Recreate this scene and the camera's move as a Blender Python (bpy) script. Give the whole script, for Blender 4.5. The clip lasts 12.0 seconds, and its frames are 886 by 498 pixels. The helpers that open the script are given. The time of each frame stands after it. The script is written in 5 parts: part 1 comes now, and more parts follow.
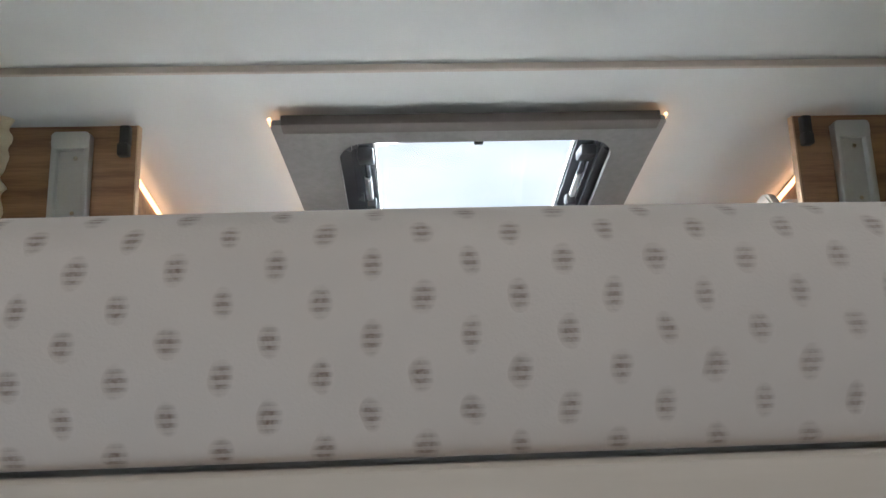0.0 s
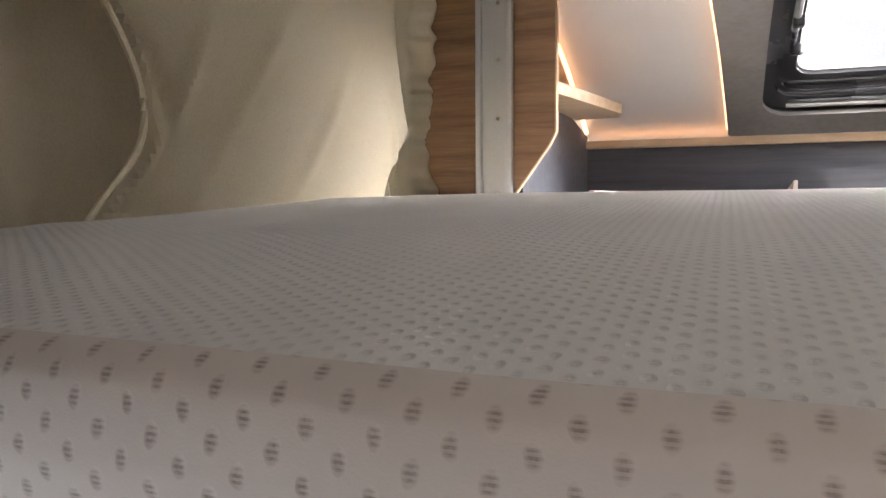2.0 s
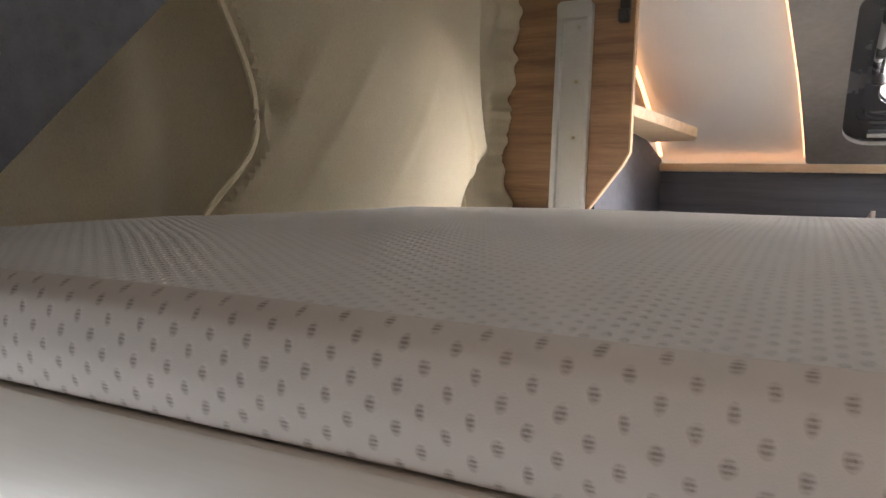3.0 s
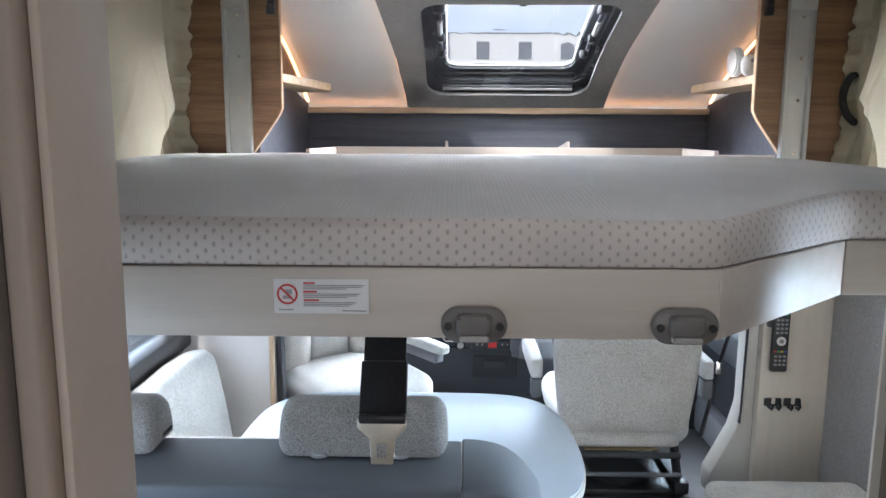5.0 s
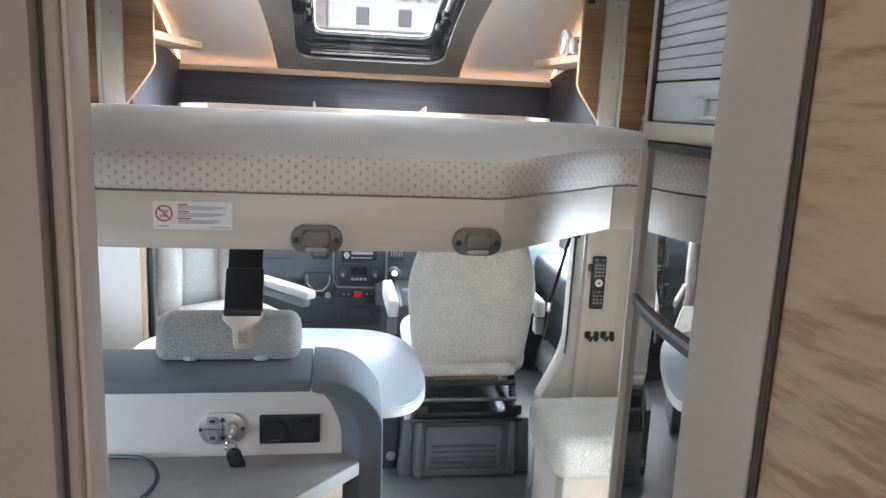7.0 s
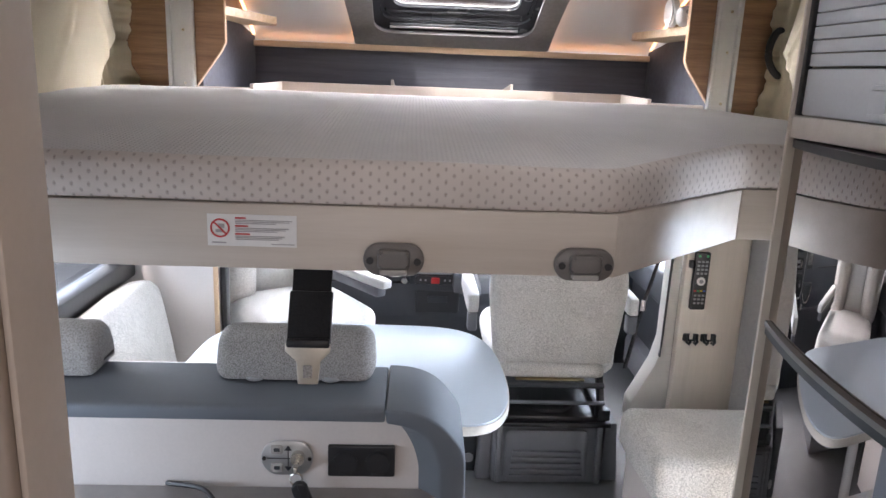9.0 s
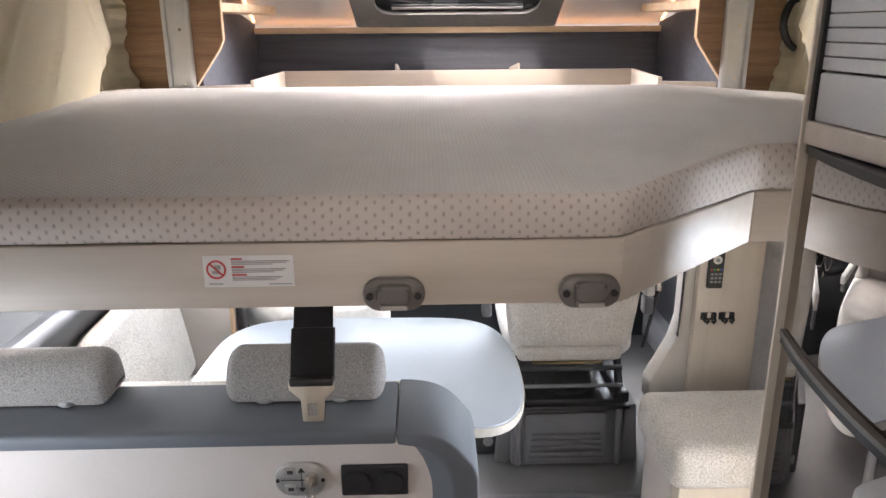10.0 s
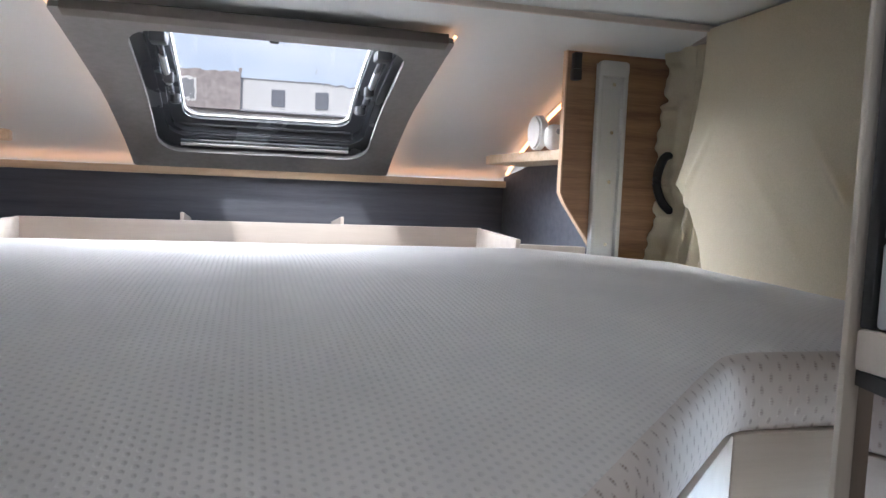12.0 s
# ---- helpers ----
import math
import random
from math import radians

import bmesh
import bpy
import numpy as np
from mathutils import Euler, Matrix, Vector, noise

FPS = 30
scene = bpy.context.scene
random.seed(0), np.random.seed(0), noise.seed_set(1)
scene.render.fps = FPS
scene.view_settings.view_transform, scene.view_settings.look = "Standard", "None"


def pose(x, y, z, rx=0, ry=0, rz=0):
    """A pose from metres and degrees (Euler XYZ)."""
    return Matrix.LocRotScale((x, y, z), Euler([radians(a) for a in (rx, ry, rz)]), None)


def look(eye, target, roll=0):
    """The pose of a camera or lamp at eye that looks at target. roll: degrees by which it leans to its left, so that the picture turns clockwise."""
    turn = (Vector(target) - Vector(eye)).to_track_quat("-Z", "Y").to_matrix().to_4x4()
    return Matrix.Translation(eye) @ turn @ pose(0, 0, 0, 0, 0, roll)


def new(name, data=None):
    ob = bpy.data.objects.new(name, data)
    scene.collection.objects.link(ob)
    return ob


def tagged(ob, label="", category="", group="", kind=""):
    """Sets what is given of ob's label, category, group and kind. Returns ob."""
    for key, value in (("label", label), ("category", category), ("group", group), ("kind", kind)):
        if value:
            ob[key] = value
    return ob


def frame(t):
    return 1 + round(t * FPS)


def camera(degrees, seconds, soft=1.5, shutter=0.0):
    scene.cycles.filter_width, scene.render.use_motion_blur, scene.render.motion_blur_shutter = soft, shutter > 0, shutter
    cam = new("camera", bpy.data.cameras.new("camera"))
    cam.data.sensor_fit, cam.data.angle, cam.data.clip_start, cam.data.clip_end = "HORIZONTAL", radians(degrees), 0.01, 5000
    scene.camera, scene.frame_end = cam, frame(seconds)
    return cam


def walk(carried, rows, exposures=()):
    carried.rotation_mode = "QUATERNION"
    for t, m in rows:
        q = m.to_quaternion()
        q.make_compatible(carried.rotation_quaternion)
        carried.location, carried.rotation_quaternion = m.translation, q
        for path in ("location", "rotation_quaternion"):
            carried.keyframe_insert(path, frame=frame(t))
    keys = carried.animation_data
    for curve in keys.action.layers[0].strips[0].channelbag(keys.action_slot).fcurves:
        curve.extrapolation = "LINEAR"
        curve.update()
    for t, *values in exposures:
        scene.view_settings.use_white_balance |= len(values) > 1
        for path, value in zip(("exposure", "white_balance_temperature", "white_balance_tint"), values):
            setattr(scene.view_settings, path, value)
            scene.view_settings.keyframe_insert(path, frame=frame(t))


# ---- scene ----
cam = camera(62.7, 12.0)
PATH = [
    (0, (0.207, 0.004, 1.332), (0.287, 1.769, 1.679), -1.8),
    (0.5, (0.090, -0.020, 1.362), (-0.033, 1.760, 1.605), -1.4),
    (1, (0.052, -0.013, 1.393), (-0.219, 1.762, 1.487), -1.5),
    (1.5, (-0.009, -0.016, 1.428), (-0.463, 1.732, 1.387), -1.1),
    (2, (-0.042, -0.005, 1.433), (-0.696, 1.676, 1.303), -0.4),
    (2.5, (-0.045, -0.006, 1.427), (-0.829, 1.620, 1.286), 1.1),
    (2.7, (-0.041, -0.024, 1.422), (-0.864, 1.582, 1.300), 2.5),
    (4.3, (0.125, -0.499, 1.514), (-0.290, 1.457, 1.473), -1.3),
    (4.5, (0.142, -0.573, 1.520), (-0.130, 1.405, 1.399), -1.1),
    (5, (0.158, -0.768, 1.489), (0.128, 1.207, 1.181), 0.3),
    (5.5, (0.173, -0.921, 1.486), (0.425, 1.016, 1.059), 0.9),
    (6, (0.153, -0.999, 1.473), (0.626, 0.880, 0.977), 0.8),
    (6.5, (0.164, -1.051, 1.455), (0.656, 0.830, 0.986), 1.5),
    (7, (0.212, -1.066, 1.473), (0.513, 0.874, 1.088), 2.6),
    (7.5, (0.240, -1.067, 1.490), (0.422, 0.893, 1.135), 2.8),
    (7.7, (0.239, -1.038, 1.500), (0.373, 0.922, 1.128), 3.1),
    (9.3, (0.202, -0.843, 1.515), (0.285, 1.091, 1.011), 1.9),
    (9.5, (0.207, -0.864, 1.549), (0.283, 1.064, 1.020), 1.1),
    (10, (0.232, -0.800, 1.603), (0.278, 1.113, 1.020), -0.4),
    (10.5, (0.255, -0.611, 1.643), (0.244, 1.349, 1.247), 1.0),
    (11, (0.328, -0.484, 1.646), (0.233, 1.504, 1.454), 0.9),
    (11.5, (0.344, -0.364, 1.662), (0.331, 1.627, 1.472), 1.3),
    (12, (0.324, -0.180, 1.564), (0.836, 1.747, 1.403), 2.3),
]
EXPOSURES = [
    (0.0, 0.12, 6000, 6), (0.5, -0.2, 5950, 4), (1.0, -0.1, 5750, 12), (1.5, 0.2, 5950, 12), (2.0, 0.3, 6850, 16), (2.5, 0.2, 7150, 16), (4.3, 0.08, 6250, 12),
    (4.5, 0.08, 6150, 12), (5.0, 0.1, 5900, 10), (5.5, 0.25, 6350, 18), (6.0, 0.3, 6650, 20), (6.5, 0.4, 6250, 14), (7.0, 0.36, 6150, 10), (7.5, 0.3, 6100, 8), (9.5, 0.2, 6650, 20), (10.5, 0.25, 7150, 16),
    (11.0, 0.2, 6650, 12), (11.5, 0.05, 6000, 2), (12.0, 0.05, 5900, 12),
]
U = 0.9  # one unit of the plan below is 0.9 m


def scaled(p):
    return tuple(c * U for c in p)


walk(cam, [(t, look(eye, target, roll)) for t, eye, target, roll in PATH], EXPOSURES)

# ---- light ----
world = bpy.data.worlds.new("sky")
scene.world = world
world.use_nodes = True
wn = world.node_tree.nodes
sky = wn.new("ShaderNodeTexSky")
sky.sky_type, sky.sun_disc = "NISHITA", False
sky.sun_elevation, sky.sun_rotation = radians(38), radians(200)
sky.air_density, sky.dust_density, sky.ozone_density = 1.0, 2.0, 1.0
world.node_tree.links.new(sky.outputs[0], wn["Background"].inputs[0])
wn["Background"].inputs[1].default_value = 0.15


def lamp(name, kind, power, color, m, size=(1, 1), angle=0.0):
    data = bpy.data.lights.new(name, kind)
    data.energy, data.color = power, color
    if kind == "AREA":
        data.shape, data.size, data.size_y = "RECTANGLE", size[0], size[1]
    else:
        data.angle = angle
    ob = new(name, data)
    ob.matrix_world = m
    return ob


lamp("sun", "SUN", 3.0, (1.0, 0.96, 0.9), look((0, -10, 12), (3.5, 0, 0)), angle=radians(4))
DAY = (0.73, 0.875, 1.0)
lamp("windscreen_daylight", "AREA", 34, DAY, look(scaled((0.37, 3.95, 1.2)), scaled((0.37, 1.0, 0.5))), (1.7, 0.7))
lamp("driver_window_daylight", "AREA", 29, DAY, look(scaled((1.66, 2.75, 1.02)), scaled((0.4, 2.2, 0.7))), (0.7, 0.4))
lamp("passenger_window_daylight", "AREA", 12, DAY, look(scaled((-1.7, 2.85, 1.35)), scaled((0.4, 2.2, 0.7))), (0.7, 0.4))
lamp("dinette_window_daylight", "AREA", 26, DAY, look(scaled((-1.75, 1.2, 1.75)), scaled((0.5, 1.1, 0.55))), (1.1, 0.5))
lamp("front_skylight_daylight", "AREA", 2600, (0.94, 0.97, 1.0), look(scaled((2.0, 4.9, 5.0)), scaled((0.4, 1.6, 1.8))), (6.5, 2.6))
for side_x, power in ((-5.2, 1500), (6.0, 2000)):  # sky to either side, through the same skylight
    lamp("skylight_side_daylight", "AREA", power, (0.96, 0.98, 1.0), look(scaled((side_x, 4.5, 4.2)), scaled((0.4, 2.0, 2.0))), (3.0, 2.6))
lamp("entrance_door_daylight", "AREA", 74, DAY, look(scaled((2.5, 0.55, 0.9)), scaled((0.3, 0.6, 0.45))), (0.7, 1.2))
# Added fill lamp low on the left; no window is seen there.
lamp("kitchen_side_fill", "AREA", 3.8, DAY, look(scaled((-0.875, -0.05, 1.06)), scaled((0.9, 1.6, 0.5))), (0.58, 0.2))
# Added overhead fill lamp, out of view below an assumed hatch with opaque cover.
lamp("overhead_fill", "AREA", 2.0, (1.0, 0.98, 0.95), look(scaled((0.45, -0.2, 2.23)), scaled((0.45, 0.35, 1.0))), (0.46, 0.52))
# Added warm fill lamp out of view; the rear wall has no window.
lamp("rear_fill", "AREA", 5.6, (1.0, 0.94, 0.88), look(scaled((0.35, -2.28, 1.4)), scaled((0.35, 0, 1.3))), (0.8, 0.45))


# ---- materials ----
def material(name, color, rough=0.5, metal=0.0, spec=0.5, coat=0.0, sheen=0.0):
    m = bpy.data.materials.new(name)
    m.use_nodes = True
    b = m.node_tree.nodes["Principled BSDF"]
    b.inputs["Base Color"].default_value = (*color, 1)
    b.inputs["Roughness"].default_value = rough
    b.inputs["Metallic"].default_value = metal
    b.inputs["Specular IOR Level"].default_value = spec
    b.inputs["Coat Weight"].default_value = coat
    b.inputs["Sheen Weight"].default_value = sheen
    return m


class Net:
    """Short hand for the nodes of a material."""

    def __init__(self, m):
        self.t = m.node_tree
        self.b = self.t.nodes["Principled BSDF"]

    def node(self, kind, **inputs):
        n = self.t.nodes.new("ShaderNode" + kind)
        for k, v in inputs.items():
            self.feed(n.inputs[k.replace("_", " ")], v)
        return n

    def feed(self, socket, v):
        if isinstance(v, bpy.types.NodeSocket):
            self.t.links.new(v, socket)
        else:
            socket.default_value = v

    def math(self, op, a, b=0.0):
        n = self.t.nodes.new("ShaderNodeMath")
        n.operation = op
        self.feed(n.inputs[0], a)
        self.feed(n.inputs[1], b)
        return n.outputs[0]

    def place(self, scale=(1, 1, 1), source="Object"):
        tc = self.t.nodes.new("ShaderNodeTexCoord")
        mp = self.t.nodes.new("ShaderNodeMapping")
        mp.inputs["Scale"].default_value = scale
        self.t.links.new(tc.outputs[source], mp.inputs["Vector"])
        return mp.outputs[0]

    def noise(self, where, scale, detail=3.0, rough=0.55):
        n = self.node("TexNoise", Vector=where, Scale=scale, Detail=detail, Roughness=rough)
        return n.outputs["Fac"]

    def ramp(self, fac, stops):
        r = self.t.nodes.new("ShaderNodeValToRGB")
        e = r.color_ramp.elements
        while len(e) < len(stops):
            e.new(0.5)
        for el, (p, c) in zip(e, stops):
            el.position, el.color = p, (*c, 1)
        self.t.links.new(fac, r.inputs[0])
        return r.outputs[0]

    def bump(self, height, strength=0.3, distance=0.002):
        b = self.node("Bump", Height=height, Strength=strength, Distance=distance)
        self.t.links.new(b.outputs[0], self.b.inputs["Normal"])

    def color(self, c):
        self.t.links.new(c, self.b.inputs["Base Color"])

    def rough(self, fac, lo, hi):
        r = self.node("MapRange", Value=fac, To_Min=lo, To_Max=hi)
        self.t.links.new(r.outputs[0], self.b.inputs["Roughness"])


def tint(c, k):
    return tuple(min(1.0, v * k) for v in c)


def plain(name, color, rough=0.5, grain=120.0, vary=0.12, bump=0.08, metal=0.0, spec=0.5, coat=0.0):
    """A painted or moulded surface: faint large blotches, fine grain, uneven gloss."""
    m = material(name, color, rough, metal, spec, coat)
    n = Net(m)
    p = n.place()
    big, fine = n.noise(p, 5.0, 4.0), n.noise(p, grain, 3.0)
    mix = n.math("ADD", n.math("MULTIPLY", big, 0.6), n.math("MULTIPLY", fine, 0.4))
    n.color(n.ramp(mix, [(0.3, tint(color, 1 - vary)), (0.7, tint(color, 1 + vary))]))
    n.rough(big, max(0.02, rough - 0.06), min(1, rough + 0.1))
    n.bump(fine, bump, 0.001)
    return m


def wood(name, dark, light, rough=0.45, along="x", scale=1.0, flow=0.0):
    m = material(name, light, rough)
    n = Net(m)
    stretch = {"x": (1.2, 22, 22), "y": (22, 1.2, 22), "z": (22, 22, 1.2)}[along]
    p = n.place(tuple(s * scale for s in stretch))
    wave = n.noise(p, 1.6, 5.0, 0.6)
    if flow:
        wave.node.inputs["Distortion"].default_value = flow
    fine = n.noise(n.place(tuple(s * scale * 5 for s in stretch)), 3.0, 3.0)
    mix = n.math("ADD", n.math("MULTIPLY", wave, 0.72), n.math("MULTIPLY", fine, 0.28))
    mid = tuple((a + b) / 2 for a, b in zip(dark, light))
    n.color(n.ramp(mix, [(0.34, dark), (0.47, mid), (0.62, light)]))
    n.rough(fine, rough - 0.05, rough + 0.12)
    n.bump(fine, 0.12, 0.0006)
    return m


def flowing_wood(name, dark, light):
    """Oak laminate with long flowing grain lines along y."""
    m = material(name, light, 0.45)
    n = Net(m)
    drift = n.noise(n.place((1.0, 0.7, 1.6)), 1.6, 1.0)
    p = n.place((1.0, 0.035, 1.0))
    bent = n.node("VectorMath", Vector=p)
    bent.operation = "ADD"
    shift = n.node("CombineXYZ", Z=n.math("MULTIPLY", drift, 0.16))
    n.t.links.new(shift.outputs[0], bent.inputs[1])
    lines = n.noise(bent.outputs[0], 62.0, 4.0, 0.6)
    broad = n.noise(bent.outputs[0], 15.0, 2.0)
    pores = n.noise(n.place((160, 6, 160)), 2.0, 3.0)
    mix = n.math("ADD", n.math("MULTIPLY", lines, 0.52), n.math("ADD", n.math("MULTIPLY", broad, 0.36), n.math("MULTIPLY", pores, 0.12)))
    mid = tuple(0.3 * a + 0.7 * b for a, b in zip(dark, light))
    n.color(n.ramp(mix, [(0.41, dark), (0.49, mid), (0.58, light)]))
    n.rough(pores, 0.40, 0.56)
    n.bump(pores, 0.12, 0.0006)
    return m


def cloth(name, dark, light, scale=420.0, bump=0.5, blotch=9.0, rough=0.95):
    m = material(name, light, rough, spec=0.2, sheen=0.25)
    n = Net(m)
    p = n.place()
    curl = n.node("TexVoronoi", Vector=p, Scale=scale)
    big, fine = n.noise(p, blotch, 4.0), n.noise(p, scale * 0.55, 3.0, 0.7)
    mix = n.math("ADD", n.math("MULTIPLY", fine, 0.88), n.math("MULTIPLY", big, 0.12))
    n.color(n.ramp(mix, [(0.38, dark), (0.58, light)]))
    n.bump(n.math("ADD", curl.outputs["Distance"], fine), bump, 0.0015)
    return m


def glow(name, color, strength):
    m = material(name, color)
    b = m.node_tree.nodes["Principled BSDF"]
    b.inputs["Emission Color"].default_value = (*color, 1)
    b.inputs["Emission Strength"].default_value = strength
    return m


def glass(name, color=(1, 1, 1), rough=0.02):
    m = material(name, color, rough)
    b = m.node_tree.nodes["Principled BSDF"]
    b.inputs["Transmission Weight"].default_value = 1.0
    b.inputs["IOR"].default_value = 1.3
    return m


def ticking(name, base=(0.68, 0.635, 0.60), pu=0.0238, pv=0.0182, mark=1.0, dark=(0.20, 0.14, 0.11), size=0.92, relief=0.4):
    """Mattress cover: knitted, with staggered stitched dimples and thread dashes."""
    m = material(name, base, 0.9, spec=0.2, sheen=0.3)
    n = Net(m)
    uv = n.t.nodes.new("ShaderNodeTexCoord").outputs["UV"]
    sep = n.node("SeparateXYZ", Vector=uv)
    jit = n.noise(uv, 55.0, 2.0)
    u = n.math("ADD", n.math("DIVIDE", sep.outputs[0], pu), n.math("MULTIPLY", jit, 0.22))
    v = n.math("ADD", n.math("DIVIDE", sep.outputs[1], pv), n.math("MULTIPLY", jit, 0.22))

    def dots(du, dv):
        a = n.math("SUBTRACT", n.math("FRACT", n.math("ADD", u, du)), 0.5)
        b = n.math("SUBTRACT", n.math("FRACT", n.math("ADD", v, dv)), 0.5)
        a, b = n.math("MULTIPLY", a, 1 / (0.115 * size)), n.math("MULTIPLY", b, 1 / (0.22 * size))
        d = n.math("SQRT", n.math("ADD", n.math("MULTIPLY", a, a), n.math("MULTIPLY", b, b)))
        r = n.node("MapRange", Value=d, From_Min=1.25, From_Max=0.45)
        return r.outputs[0]

    mask = n.math("MAXIMUM", dots(0.0, 0.0), dots(0.5, 0.5))
    dash = n.math("FRACT", n.math("MULTIPLY", sep.outputs[1], 1 / 0.0022))
    dash = n.math("ADD", 0.45, n.math("MULTIPLY", n.math("GREATER_THAN", dash, 0.5), 0.55))
    thread = n.noise(uv, 900.0, 3.0)
    amount = n.math("MULTIPLY", n.math("MULTIPLY", mask, dash), n.math("ADD", 0.25, thread))
    blot = n.noise(uv, 6.0, 4.0)
    amount = n.math("MULTIPLY", amount, n.math("ADD", 0.45 * mark, n.math("MULTIPLY", blot, 0.9 * mark)))
    mixer = n.node("Mix")
    mixer.data_type = "RGBA"
    n.feed(mixer.inputs[0], amount)
    n.t.links.new(n.ramp(blot, [(0.3, tint(base, 0.93)), (0.7, tint(base, 1.05))]), mixer.inputs[6])
    mixer.inputs[7].default_value = (*dark, 1)
    n.color(mixer.outputs[2])
    h = n.math("ADD", n.math("MULTIPLY", mask, -1.0), n.math("MULTIPLY", thread, 0.25))
    n.bump(h, relief, 0.0012)
    return m


M_CEIL = plain("ceiling lining", (0.68, 0.70, 0.69), 0.6, 300, 0.04, 0.1)
M_WALL = plain("wall lining", (0.60, 0.57, 0.52), 0.6, 200, 0.05, 0.1)
M_CREAM = wood("cream laminate", (0.59, 0.52, 0.45), (0.655, 0.585, 0.515), 0.4, "x", 1.0)
M_CREAM_Z = wood("upright cream laminate", (0.60, 0.535, 0.455), (0.66, 0.59, 0.505), 0.4, "z", 1.0)
M_OAK = wood("brown oak laminate", (0.15, 0.075, 0.038), (0.33, 0.19, 0.10), 0.42, "x", 1.0)
M_OAK_D = flowing_wood("door oak laminate", (0.45, 0.285, 0.16), (0.72, 0.515, 0.335))
M_OAK_L = wood("pale oak laminate", (0.50, 0.36, 0.22), (0.66, 0.50, 0.34), 0.45, "x", 1.0)
M_OAK_EDGE = plain("oak edging", (0.55, 0.38, 0.24), 0.5)
M_SLATE = wood("slate grey laminate", (0.060, 0.064, 0.078), (0.098, 0.102, 0.122), 0.5, "x", 1.2)
M_STONE = plain("grey brushed surround", (0.19, 0.185, 0.18), 0.5, 60, 0.22, 0.12)
M_COUNTER = plain("grey worktop", (0.33, 0.31, 0.30), 0.4, 30, 0.18, 0.05)
M_ALU = plain("brushed aluminium", (0.62, 0.63, 0.63), 0.34, 200, 0.06, 0.05, metal=0.85)
M_STEEL = plain("bright steel", (0.72, 0.70, 0.66), 0.22, 200, 0.08, 0.05, metal=1.0)
M_LAMPGOLD = plain("pale metal", (0.70, 0.65, 0.56), 0.35, 200, 0.08, 0.05, metal=0.7)
M_CURTAIN = cloth("beige blind cloth", (0.77, 0.69, 0.51), (0.86, 0.775, 0.60), 700, 0.2, 3.0)
M_VALANCE = cloth("brown pleated cloth", (0.50, 0.40, 0.25), (0.64, 0.53, 0.35), 700, 0.25, 6.0)
M_BOUCLE = cloth("light boucle cloth", (0.36, 0.34, 0.31), (0.80, 0.77, 0.72), 520, 0.6)
M_SEATBACK = cloth("speckled grey cloth", (0.34, 0.32, 0.295), (0.72, 0.69, 0.65), 540, 0.5)
M_HEADREST = cloth("grey marl cloth", (0.19, 0.182, 0.174), (0.47, 0.45, 0.43), 800, 0.8)
M_PALE = cloth("pale seat cloth", (0.50, 0.50, 0.49), (0.74, 0.74, 0.72), 500, 0.4)
M_CAP = plain("blue grey foam trim", (0.135, 0.152, 0.175), 0.55, 400, 0.06, 0.12)
M_WHITE = plain("white panel", (0.66, 0.61, 0.58), 0.5, 200, 0.05, 0.06)
# The top is white; the reflected sky's blue is put into its colour.
M_TABLE = plain("white table top with sky blue cast", (0.47, 0.53, 0.59), 0.32, 200, 0.03, 0.03)
M_TABLE_EDGE = plain("pale table edge", (0.58, 0.55, 0.50), 0.4)
M_BLACK = plain("black plastic", (0.018, 0.018, 0.020), 0.38, 300, 0.2, 0.1)
M_DASH = plain("dark dashboard plastic", (0.035, 0.038, 0.044), 0.5, 500, 0.15, 0.2)
M_DASHTOP = plain("blue grey dashboard", (0.060, 0.070, 0.085), 0.55, 500, 0.12, 0.2)
M_FELT = cloth("grey woven wall textile", (0.24, 0.225, 0.215), (0.46, 0.435, 0.415), 600, 0.5)
M_GREYPL = plain("grey seat base plastic", (0.15, 0.155, 0.17), 0.5, 400, 0.15, 0.15)
M_HANDLE = plain("grey latch plastic", (0.16, 0.145, 0.135), 0.35, 300, 0.12, 0.08)
M_LATCHIN = plain("pale latch plastic", (0.38, 0.36, 0.34), 0.35, 300, 0.12, 0.08)
M_RUBBER = plain("dark rubber", (0.070, 0.054, 0.048), 0.6, 300, 0.2, 0.1)
M_WEB = cloth("black webbing", (0.008, 0.008, 0.009), (0.026, 0.026, 0.028), 1500, 0.4)
M_RED = plain("red button", (0.60, 0.03, 0.03), 0.3)
M_GREEN = plain("green button", (0.05, 0.35, 0.12), 0.3)
M_YELLOW = plain("yellow button", (0.65, 0.45, 0.03), 0.3)
M_BLUE = plain("blue button", (0.05, 0.12, 0.5), 0.3)
M_BUTTON = plain("grey button", (0.28, 0.28, 0.29), 0.4)
M_SCREEN = plain("dark display", (0.012, 0.013, 0.016), 0.12)
M_FLOOR = plain("grey speckled vinyl", (0.46, 0.455, 0.44), 0.5, 90, 0.22, 0.1)
M_MAT = plain("dark grey cab floor", (0.15, 0.152, 0.155), 0.6, 200, 0.2, 0.2)
M_PAPER = plain("white sticker", (0.80, 0.79, 0.77), 0.5, 200, 0.03, 0.02)
M_INK = plain("grey print", (0.40, 0.38, 0.38), 0.6)
M_REDINK = plain("red print", (0.60, 0.06, 0.06), 0.6)
M_SHUTTER = plain("silver shutter slats", (0.60, 0.61, 0.63), 0.42, 200, 0.05, 0.05)
M_FRIDGE = material("dark mirror fridge door", (0.34, 0.305, 0.285), 0.012, 1.0)
M_JAMB = plain("taupe door frame", (0.40, 0.345, 0.30), 0.5, 200, 0.05, 0.05)
